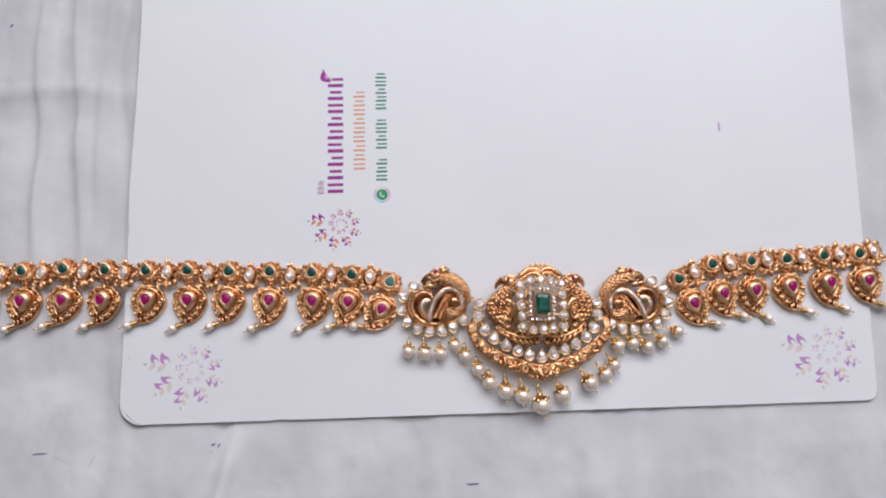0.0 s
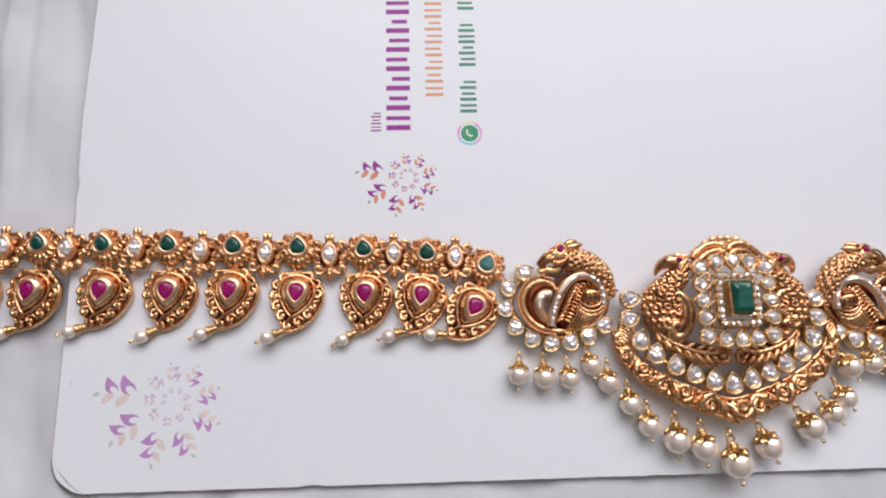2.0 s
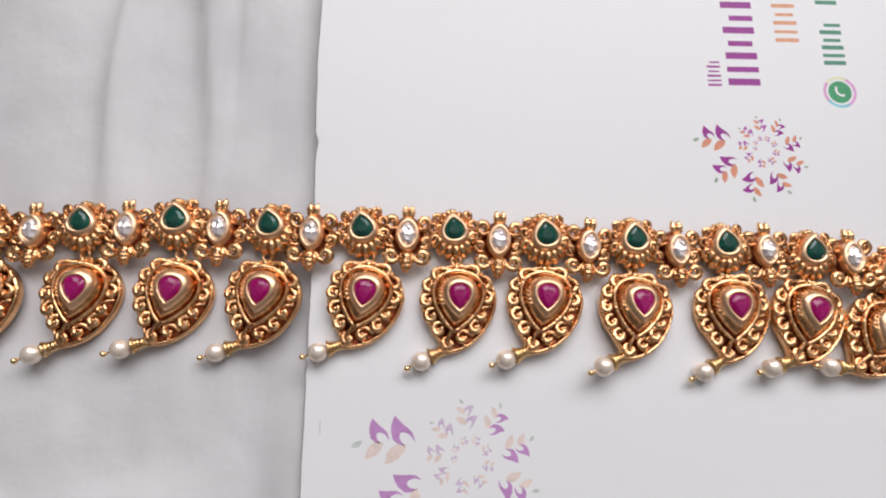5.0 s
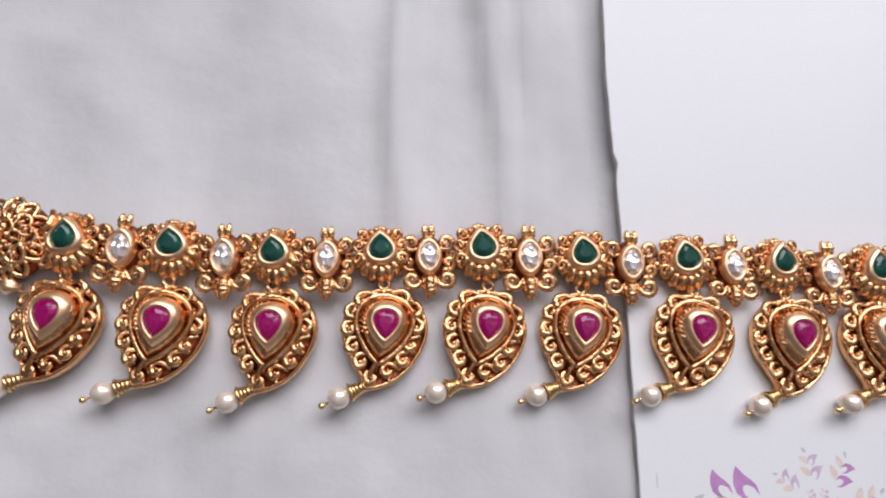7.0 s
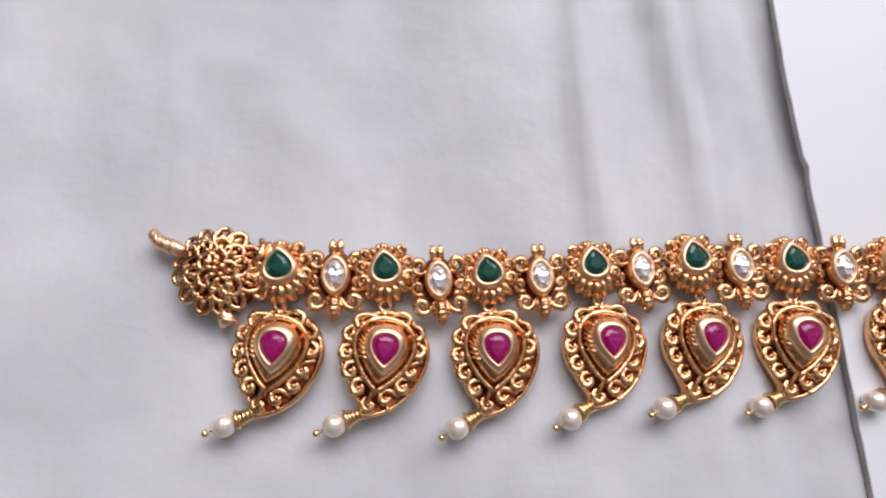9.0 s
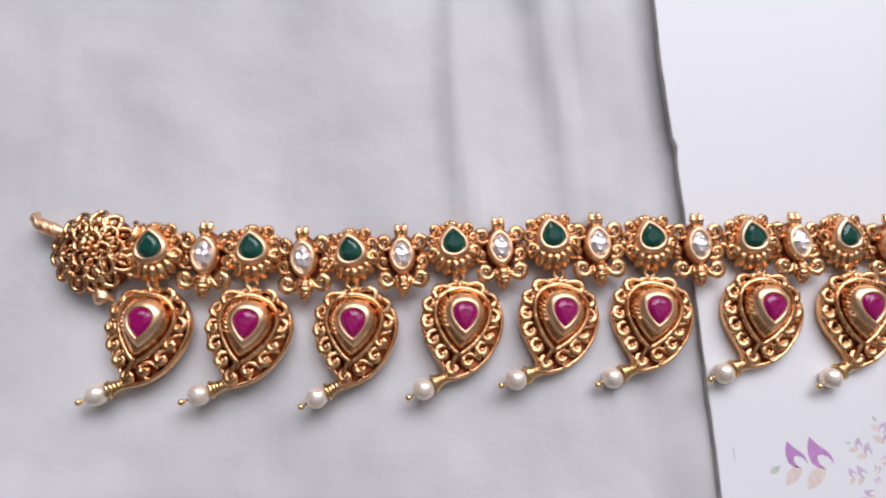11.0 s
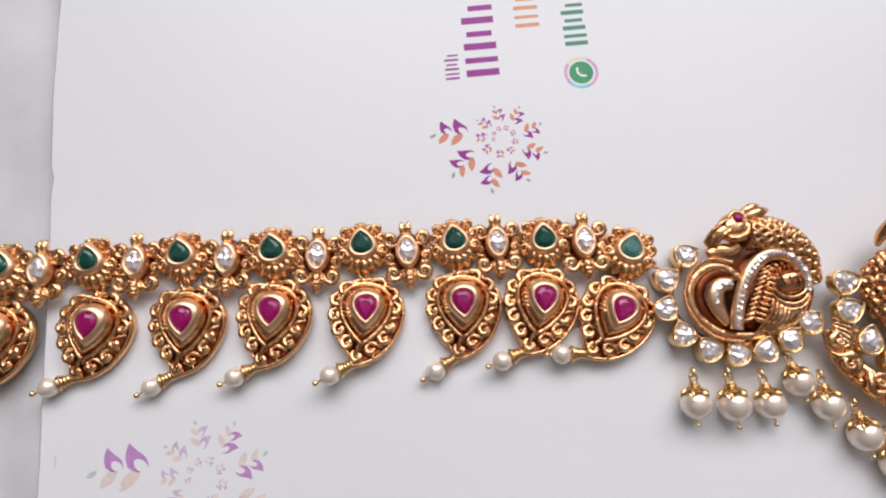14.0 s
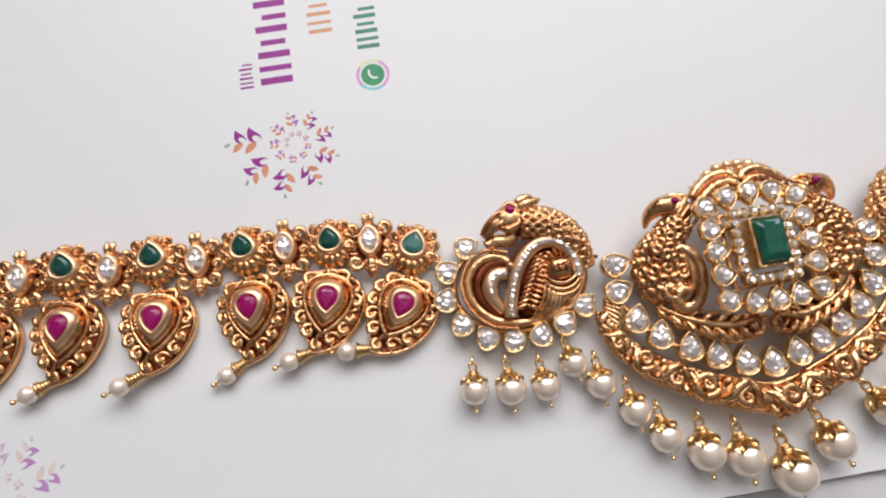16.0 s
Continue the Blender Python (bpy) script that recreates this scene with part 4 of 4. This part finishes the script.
    small = [(-1.6, 1.3, 4.4), (-3.6, 1.3, 4.5), (-4.9, -0.4, 4.4), (-4.6, -2.8, 4.1), (-3.0, -5.2, 3.7)]
    bar("stone_channel", small, [1.2 + 0.3 * math.sin(math.pi * i / 16) - 0.06 * max(0, i - 9) for i in range(17)], 8, mat=BRIGHT, flat=0.6)
    for c in spline(f(small), 4)[1:11]:
        part("tiny_stone", gem([(c.x + 0.5 * math.cos(a), c.y + 0.5 * math.sin(a)) for a in (2 * math.pi * k / 7 for k in range(7))], c.z + 0.45, c.z + 0.95, (c.x, c.y)), CRYSTAL, body, smooth=False)
    # wing: a domed drop, rounded up and out, its point down and in
    wing = [(sx * x, y) for x, y in teardrop(12.4, 15.4, 30, 2.4, (4.9, -0.6), 0.6)]
    part("wing", Geo().dome(wing, (sx * 6.0, 0.2), [(1.0, 0.6), (1.0, 2.4), (0.9, 3.4), (0.7, 4.2), (0.4, 4.8), (0.0, 5.0)]), PATINA_SHADE, body)
    for k in range(10):
        u = k / 9
        bar("feather", [(4.6 + 6.2 * u, -1.6 - 1.9 * math.sin(math.pi * u) + 0.5 * u, 4.9 - 0.6 * u), (3.9 + 5.6 * u, -4.2 - 1.4 * math.sin(math.pi * u), 4.6 - 0.7 * u), (1.4 + 5.4 * u, -7.3 + 0.4 * u, 3.3 - 0.3 * u)], [0.3, 0.45, 0.55, 0.52, 0.45, 0.36, 0.2], 7, 3)
    for k in range(11):
        u = k / 10
        x, y = -0.9 + 4.4 * u, -5.2 + 8.4 * u
        part("barb", Geo().leaf((sx * x, y), (sx * (x + 2.4), y + 0.9), 1.1, 4.5 + 0.4 * u, 0.8, 3), GOLD, body)
        if k < 9:
            part("barb", Geo().leaf((sx * (x + 1.9), y + 0.5), (sx * (x + 4.2), y - 0.7), 1.1, 4.6 + 0.2 * u, 0.8, 3), GOLD, body)
    for k in range(9):
        a = radians(38 + 17 * k)
        part("barb", Geo().leaf((sx * (7.9 + 2.6 * math.cos(a)), 0.8 + 2.3 * math.sin(a)), (sx * (7.9 + 4.7 * math.cos(a + 0.25)), 0.8 + 4.3 * math.sin(a + 0.25)), 1.3, 4.5, 0.8, 3), GOLD, body)
    part("boss", Geo().ball((sx * 7.9, 0.8, 4.7), 2.7, 18, 10, (1.05, 0.85, 0.75)), GOLD, body)
    # engraved hatching: its dark grooves are put in as raised dark bars
    for k in range(4):
        d = (k - 1.5) * 0.95
        bar("hatch_wire", [(5.4, 0.8 + d * 0.8 - 0.5, 5.2), (7.9, 0.8 + d * 1.05, 6.82 - 0.26 * d * d), (10.4, 0.8 + d * 0.8 + 0.5, 5.2)], 0.2, 6, mat=PATINA_SHADE)
        bar("hatch_wire", [(7.9 + d * 0.9 + 0.4, -1.2, 5.2), (7.9 + d * 1.15, 0.8, 6.82 - 0.24 * d * d), (7.9 + d * 0.9 - 0.4, 2.8, 5.2)], 0.2, 6, mat=PATINA_SHADE)
    for q, drop, rad in ((3.0, 0.0, 0.42), (3.2, 0.95, 0.45), (3.3, 1.8, 0.42)):
        crescent_rim = [(7.9 + q * math.cos(radians(a)), 0.7 - drop + 0.86 * q * math.sin(radians(a)), 5.2 - 0.35 * drop) for a in range(175, 366, 19)]
        bar("boss_rim", crescent_rim, [rad * (0.35 + 0.65 * math.sin(math.pi * i / 40)) for i in range(41)], 7)
    # row of tiny stones round the wing
    arc = [(-2.2, -6.4, 4.4), (-1.5, -2.8, 4.9), (0.2, 1.4, 5.4), (2.8, 4.6, 5.7), (6.0, 5.8, 5.7), (9.0, 4.8, 5.5), (10.6, 2.0, 5.2), (10.8, -0.8, 4.8)]
    bar("stone_channel", arc, 1.15, 8, 5, BRIGHT, flat=0.6)
    for c in spline(f(arc), 5)[1:]:
        part("tiny_stone", gem([(c.x + 0.5 * math.cos(a), c.y + 0.5 * math.sin(a)) for a in (2 * math.pi * k / 7 for k in range(7))], c.z + 0.45, c.z + 0.95, (c.x, c.y)), CRYSTAL, body, smooth=False)
    part("eye_stone", Geo().ball((sx * 0.6, 12.2, 6.3), 0.9, 10, 7), RUBY, body, "round red cabochon eye")
    for x, y, a in ((-7.8, 7.3, -70), (-11.8, 3.5, -62), (-12.9, -1.5, -28), (-10.8, -6.1, 12), (-6.9, -9.1, 30), (-2.3, -10.2, 25), (2.8, -10.0, -25), (7.4, -8.7, -45), (11.4, -6.1, -50)):
        stone_pair(body, sx * x, y, 3.6, 4.0, 4.7, sx * a)
    bar("link_bar", [(13.0, 2.6, 2.4), (15.6, 2.2, 1.8)], 0.4, 6, 2)
    bar("link_bar", [(-12.4, 5.6, 1.4), (-15.6, 6.6, 1.4)], 0.25, 5, 2)
    return body


BEAD_MESH = mesh_of("bead", Geo().ball((0, 0, 0), 1.0, 7, 5), GOLD)
left_bird = peacock(False)
left_bird.matrix_local = mm(122.5, 43.0, 0.1, 0)
right_bird = peacock(True)
right_bird.matrix_local = mm(202.0, 41.8, 0.1, 8)


# ---- the centre plaque ----
CX, CY = 163.7, 41.5


SHIFT = -0.5  # the square setting sits a little to one side
frame_geo = Geo()
for w, h, z in ((5.2, 6.3, 8.0), (4.4, 5.5, 9.2)):
    frame_geo.tube([(w, h, z), (-w, h, z), (-w, -h, z), (w, -h, z)], 0.5, 6, True)
for s in (-1, 1):
    for pts in ([(8.0, 8.2, 8.7), (8.2, 3.0, 8.7), (8.2, -3.0, 8.6), (7.8, -8.2, 8.8)], [(0.0, -9.4, 8.6), (4.0, -9.2, 8.6), (7.8, -8.4, 8.8)], [(0.0, 8.8, 8.7), (4.0, 8.8, 8.7), (8.0, 7.8, 8.7)],
                [(5.0, -3.6, 8.8), (7.6, -3.8, 8.8)], [(5.0, 0.2, 9.0), (7.6, 0.2, 8.4)], [(5.0, 3.6, 8.8), (7.6, 3.8, 8.8)], [(2.2, -6.0, 8.4), (2.4, -8.6, 8.0)]):
        frame_geo.tube(spline([(s * x, y, z) for x, y, z in pts], 3), 0.45, 6)
frame_geo.v = [(x + SHIFT, y, z) for x, y, z in frame_geo.v]
plaque = part("centre_plaque", frame_geo, GOLD, belt, "large gold centre plaque with twin peacocks and emerald")
plaque.matrix_local = mm(CX + 0.1, CY, 0.1) @ Matrix.Diagonal((1, 1, 0.87, 1))


def plaque_side(s):
    """One half of the plaque's goldwork: bird, breast scroll, feather, crown and stone rails."""
    f = lambda pts: [(s * x, y, z) for x, y, z in pts]  # noqa: E731
    bar = lambda name, pts, rad, n=7, per=4, mat=GOLD, **kw: part(name, Geo().tube(spline(f(pts), per), rad, n, **kw), mat, plaque)  # noqa: E731
    part("bird_body", Geo().ball((s * 15.6, -0.8, 4.2), 5.0, 16, 10, (1.0, 1.2, 0.72)), PATINA_SHADE, plaque)
    bar("bird_neck", [(15.8, 1.6, 5.2), (13.8, 4.4, 6.2), (11.8, 6.6, 7.0), (10.6, 9.0, 7.2)], [3.8, 3.6, 3.4, 3.1, 2.8, 2.6, 2.4, 2.2, 2.1, 2.0, 1.9, 1.8, 1.8], 10, mat=PATINA_SHADE)
    for i in range(7):
        for k in range(7):
            lat, lon = -1.0 + 2.0 * i / 6, math.pi * (k + (0.5 if i % 2 else 0)) / 7
            r = math.cos(lat)
            off = Vector((5.0 * r * math.cos(lon), 6.0 * math.sin(lat), 3.6 * r * math.sin(lon)))
            scale_at(plaque, Vector((s * 15.6, -0.8, 4.2)), off, 1.22)
    neck = spline(f([(15.4, 2.4, 5.4), (13.6, 4.7, 6.2), (11.9, 6.6, 7.0)]), 2)
    scales(plaque, neck, [3.5, 3.3, 3.05, 2.85, 2.65, 2.5, 2.35, 2.25, 2.15][::2], 1.15)
    part("bird_head", Geo().ball((s * 11.8, 9.2, 7.4), 2.3, 12, 8, (1.25, 0.95, 0.8)), GOLD, plaque)
    bar("beak", [(12.6, 10.0, 8.0), (14.8, 9.9, 7.7), (16.6, 8.7, 6.8), (17.3, 6.9, 5.9)], [1.9, 1.95, 1.9, 1.8, 1.65, 1.5, 1.35, 1.2, 1.05, 0.85, 0.7, 0.5, 0.25], 8)
    bar("beak_ridge", [(11.2, 7.8, 7.8), (13.6, 7.9, 7.6), (15.4, 7.0, 6.6)], 0.4, 6)
    bar("brow", [(9.6, 11.2, 7.6), (12.4, 11.8, 7.4), (15.0, 10.4, 6.8), (16.8, 8.4, 6.0)], 0.5, 6)
    for k in range(4):
        bar("hackle", [(9.2 - 0.3 * k, 11.0 - 1.2 * k, 8.2), (10.8 - 0.3 * k, 10.0 - 1.4 * k, 9.0), (12.8 - 0.2 * k, 7.0 - 0.6 * k, 8.8)], 0.36, 5, 3)
    # breast scroll
    bar("breast_scroll", [(14.6, 2.4, 7.6), (12.2, 2.0, 8.0), (10.4, -0.6, 8.0), (10.2, -4.2, 7.4), (11.4, -7.4, 6.4), (13.6, -8.0, 6.0), (14.8, -6.4, 6.6), (13.6, -4.8, 7.2), (12.4, -5.6, 7.4)], [0.7 + 0.55 * math.sin(math.pi * i / 32) for i in range(33)], 8)
    bar("breast_scroll", [(13.4, 1.0, 7.2), (11.6, 0.0, 7.6), (11.6, -3.6, 7.4), (12.4, -5.4, 7.2)], 0.75, 7)
    part("scroll", Geo().curl((s * 15.4, -4.6), 2.2, math.pi / 2, 1.4, s, 7.0, 0.55), GOLD, plaque)
    part("scroll", Geo().curl((s * 12.9, -2.0), 1.5, 0, 1.3, -s, 7.4, 0.45), GOLD, plaque)
    # feather under the birds
    spine = [(17.6, -6.8, 4.6), (14.0, -9.6, 5.6), (9.6, -11.4, 6.2), (5.4, -12.2, 6.4), (2.2, -11.6, 6.4), (1.0, -12.6, 6.2), (1.4, -14.2, 6.0), (2.8, -14.2, 6.0)]
    bar("feather_spine", spine, [0.55 + 0.25 * math.sin(math.pi * i / 28) for i in range(29)])
    line = spline(spine, 4)
    for k in range(8):
        p = line[1 + 2 * k]
        w = 0.55 + 0.6 * math.sin(math.pi * (k + 1) / 9)
        part("acanthus_leaf", Geo().leaf((s * (p.x + 0.8), p.y + 0.3), (s * (p.x - 2.6 * w), p.y - 3.3 * w), 2.3 * w, p.z - 0.6, 1.5, 4, s * 0.7), GOLD, plaque)
        part("acanthus_leaf", Geo().leaf((s * (p.x + 0.5), p.y), (s * (p.x - 2.9 * w), p.y + 1.3 * w), 1.5 * w, p.z - 0.4, 1.1, 3, -s * 0.4), GOLD, plaque)
    blade = [(s * 17.4, -7.2), (s * 13.0, -8.4), (s * 8.0, -10.0), (s * 3.0, -10.8), (s * 1.4, -12.8), (s * 4.0, -14.4), (s * 9.0, -14.0), (s * 14.0, -11.6)]
    part("feather_plate", Geo().dome(blade, (s * 8.6, -11.6), [(1.0, 3.6), (1.0, 4.4), (0.7, 5.2), (0.0, 5.6)]), PATINA_SHADE, plaque)
    # crown scrolls
    bar("crown_scroll", [(0.3, 12.6, 8.2), (1.6, 14.0, 8.2), (4.0, 14.2, 8.0), (6.6, 12.8, 7.8), (8.6, 10.8, 7.6)], 0.95)
    bar("crown_scroll", [(0.3, 11.2, 8.8), (1.8, 12.4, 8.8), (4.2, 12.2, 8.6), (6.4, 10.8, 8.4), (8.2, 9.2, 8.2)], 0.8)
    bar("crown_groove", [(0.8, 11.9, 8.0), (3.0, 13.2, 8.0), (6.0, 12.2, 7.8), (8.2, 10.2, 7.6)], 0.9, mat=PATINA_SHADE)
    for k in range(7):
        u = k / 6
        part("crown_leaf", Geo().leaf((s * (0.8 + 6.4 * u), 13.8 - 2.6 * u * u), (s * (1.2 + 7.2 * u), 15.9 - 3.0 * u * u), 1.8, 7.4, 1.0, 3), GOLD, plaque)
    for x, y in ((0.9, 15.7), (2.9, 15.4), (4.8, 14.5)):
        part("knob", Geo().ball((s * x, y, 7.6), 1.05, 9, 6, (1.0, 0.9, 0.8)), BRIGHT, plaque)
    for k in range(3):
        part("scroll", Geo().curl((s * (2.6 + 2.4 * k), 11.7 - 0.9 * k), 1.0, 0, 1.2, s, 8.6, 0.34), GOLD, plaque)
    # rails down to the crescent
    bar("stone_rail", [(20.0, 2.0, 3.4), (23.4, -1.2, 3.0), (23.0, -6.0, 3.0), (19.0, -11.8, 3.2), (13.6, -15.2, 3.4), (7.0, -18.0, 3.4), (0.0, -20.2, 3.4)], 0.5, 6)
    part("bead", Geo().ball((s * 1.1, -11.8, 7.2), 0.8, 8, 6), GOLD, plaque)
    part("eye_stone", Geo().ball((s * 12.6, 10.2, 9.75), 0.75, 8, 6), RUBY, plaque, "tiny dark red eye")


plaque_side(-1)
plaque_side(1)


def crescent():
    """The thick lower crescent, carved with scrolls and leaves."""
    spine = [(-27.2, -6.6, 3.2), (-26.0, -11.4, 3.4), (-22.0, -16.0, 3.6), (-16.0, -20.0, 3.8), (-9.0, -23.0, 4.0), (-0.4, -25.4, 4.2), (8.4, -23.0, 4.0), (15.4, -20.0, 3.8), (21.4, -16.0, 3.6), (25.4, -11.4, 3.4), (26.6, -6.6, 3.2)]
    path = spline(spine, 6)
    n = len(path)
    part("crescent", Geo().tube(path, [1.0 + 1.3 * math.sin(math.pi * i / (n - 1)) ** 0.6 for i in range(n)], 12, flat=0.95), GOLD, plaque, "carved gold crescent with scrolls")
    for d in (2.25, -2.25):
        line = []
        for i in range(n):
            t = (path[min(i + 1, n - 1)] - path[max(i - 1, 0)]).normalized()
            line.append(path[i] + Vector((-t.y, t.x, 0)) * d * (0.45 + 0.55 * math.sin(math.pi * i / (n - 1))) + Vector((0, 0, 0.5)))
        part("crescent_rim", Geo().tube(line, 0.55, 7), GOLD, plaque)
    steps = 13
    vary = random.Random(11)
    for k in range(steps):
        u = (k + 0.5) / steps
        i = min(n - 3, int(u * (n - 1)))
        t = (path[i + 1] - path[i]).normalized()
        if u > 0.5:
            t = -t
        side = Vector((-t.y, t.x, 0)) * (1 if t.x > 0 else -1)
        w = 0.62 + 0.55 * math.sin(math.pi * u)
        way = 1 if k % 2 else -1
        z = path[i].z
        spot = lambda a, b: path[i] + t * a * w + side * b * way * w  # noqa: E731
        # one broad wave of the running vine, a curl in its bow and three lobes of leaf
        wave = [spot(-2.9, -1.5), spot(-1.4, -0.9), spot(-0.4, 1.0), spot(1.0, 1.7), spot(2.5, 0.6), spot(3.4, -1.3)]
        lift = (0.9, 1.9, 2.2, 1.7, 2.0, 0.9)
        part("vine", Geo().tube(spline([(p.x, p.y, z + h * w) for p, h in zip(wave, lift)], 4), [0.3 + 0.62 * w * math.sin(math.pi * (q + 1) / 23) for q in range(21)], 7), GOLD, plaque)
        c = spot(0.9, -0.45)
        turn = math.atan2(side.y * way, side.x * way)
        part("scroll", Geo().curl((c.x, c.y), 1.55 * w * vary.uniform(0.85, 1.1), turn - 0.6, vary.uniform(1.1, 1.4), way, z + 1.95 * w, 0.62 * w, 0.6, 6, True), GOLD, plaque)
        for a0, b0, a1, b1 in ((-2.3, 0.4, -0.9, 2.1), (-1.2, -1.9, 0.4, -0.6), (2.0, -2.0, 2.6, -0.2)):
            a, b = spot(a0, b0), spot(a1, b1)
            part("leaf", Geo().leaf((a.x, a.y), (b.x, b.y), 1.7 * w, z + 1.5 * w, 1.1, 3, 0.5 * way), GOLD, plaque)
    for s in (-1, 1):
        for k in range(5):
            part("fan_rib", Geo().tube(spline([(s * (26.6 - 0.2 * k), -11.4 + 0.9 * k, 4.4), (s * (25.2 - 0.3 * k), -9.4 + 0.9 * k, 5.4), (s * (27.4 - 0.1 * k), -6.6 + 0.5 * k, 4.6)], 3), 0.4, 5), GOLD, plaque)
        part("scroll", Geo().curl((s * 25.6, -6.0), 1.2, 0, 1.2, s, 4.0, 0.4), GOLD, plaque)
    for k in range(6):
        a = 2 * math.pi * k / 6
        part("flower_petal", Geo().ball((-0.4 + 1.2 * math.cos(a), -27.2 + 1.2 * math.sin(a), 4.2), 0.8, 8, 5), GOLD, plaque)
    part("bead", Geo().ball((-0.4, -27.2, 5.0), 0.6, 8, 5), GOLD, plaque)


crescent()
# square emerald
square = [(2.45 * x + SHIFT, 0.4 + y) for x, y in ((1, 3.4), (0.86, 3.7), (-0.86, 3.7), (-1, 3.4), (-1, -3.4), (-0.86, -3.7), (0.86, -3.7), (1, -3.4))]
part("emerald_collar", Geo().dome(square, (SHIFT, 0.4), [(1.14, 7.6), (1.12, 11.0), (1.07, 11.3), (1.0, 11.2), (0.98, 10.2)], lid=False), YELLOW, plaque, smooth=False)
part("square_emerald", Geo().dome(square, (SHIFT, 0.4), [(1.02, 10.2), (1.02, 11.0), (0.88, 11.7), (0.62, 12.0), (0.0, 12.0)]), EMERALD, plaque, "step-cut deep green square emerald", smooth=False)
ring_places = [(-4.0 + 1.6 * k, y) for y in (6.3, -4.9) for k in range(6)] + [(x, -3.3 + 1.6 * k) for x in (-4.4, 4.4) for k in range(6)]
for x, y in ring_places:
    x, y = x + SHIFT, y - 0.4
    part("stone_collar", bezel([(x + 0.88 * math.cos(a), y + 0.88 * math.sin(a)) for a in (2 * math.pi * k / 12 for k in range(12))], 9.2, 10.2, 0.16, (x, y)), YELLOW, plaque)
    part("tiny_stone", gem([(x + 0.76 * math.cos(a), y + 0.76 * math.sin(a)) for a in (2 * math.pi * k / 8 for k in range(8))], 9.7, 10.5, (x, y)), CRYSTAL, plaque, smooth=False)
AROUND = [(-7.7, 7.8, -120), (-3.9, 9.0, 180), (0.0, 9.3, 180), (3.9, 9.0, 180), (7.5, 7.6, 120), (-7.6, 4.0, -90), (-7.5, 0.2, -90), (-7.4, -3.9, -90), (-7.3, -8.0, -60), (-3.5, -8.8, 0), (0.4, -8.9, 0), (4.1, -8.6, 0), (7.8, -8.1, 60), (8.0, -4.0, 90), (8.0, 0.0, 90), (7.8, 4.0, 90)]
for x, y, a in AROUND:
    stone_pair(plaque, x + SHIFT, y, 9.6, 3.4, 4.2, a, 8.7)
LOWER = [(-21.9, -8.5, -20), (-18.4, -11.8, -14), (-13.8, -14.6, -10), (-9.4, -16.6, -6), (-4.9, -18.4, -3), (-0.3, -19.3, 0), (4.3, -18.2, 3), (8.8, -16.6, 6), (13.0, -14.5, 10), (17.2, -12.0, 16), (20.3, -8.6, 30), (22.0, -3.8, 60), (21.8, 0.8, 80), (-23.4, 1.4, -80), (-23.9, -3.3, -70)]
for x, y, a in LOWER:
    stone_pair(plaque, x, y, 5.8, 4.05, 5.4, a, 2.6)


# the square setting stands highest, the birds and crown a little lower
SETTING = ("centre_plaque", "emerald_collar", "square_emerald", "stone_collar", "tiny_stone", "white_stone", "collar", "stone")
for ob in [plaque, *plaque.children]:
    steep = 1.75 if ob.name.split(".")[0] in SETTING else 1.2
    rise = lambda z: z if z < 5.5 else 5.5 + (z - 5.5) * steep  # noqa: E731
    if ob.data == SCALE_MESH:
        ob.location.z = rise(ob.location.z * 1000) / 1000
    else:
        for v in ob.data.vertices:
            v.co.z = rise(v.co.z * 1000) / 1000


# ---- pearl drops: place, radius and lean of each ----
drop = None
for x, y, r, lean in ((112.0, 25.1, 2.6, -4), (118.3, 24.3, 2.75, 2), (124.4, 23.9, 2.55, 6), (130.0, 27.0, 2.45, 14),
                      (134.0, 22.8, 2.6, 4), (138.9, 17.6, 2.7, 8), (143.1, 12.5, 2.75, 6), (149.2, 9.0, 3.15, 2), (155.6, 7.1, 3.15, 6), (162.9, 3.5, 3.6, 10), (171.3, 7.2, 3.2, 24), (182.1, 11.3, 3.2, 36), (188.3, 14.4, 2.7, 36), (192.0, 17.8, 2.6, 30),
                      (194.0, 25.2, 2.8, 30), (199.9, 25.9, 2.5, 36), (205.6, 24.6, 2.6, 40), (211.8, 26.4, 2.5, 44), (218.2, 30.2, 2.4, 70)):
    m = mm(x, y, r * 1.0 + 0.05, lean, r)
    if drop is None:
        drop = pearl_drop()
        drop.matrix_local = m
    else:
        again(drop, m)
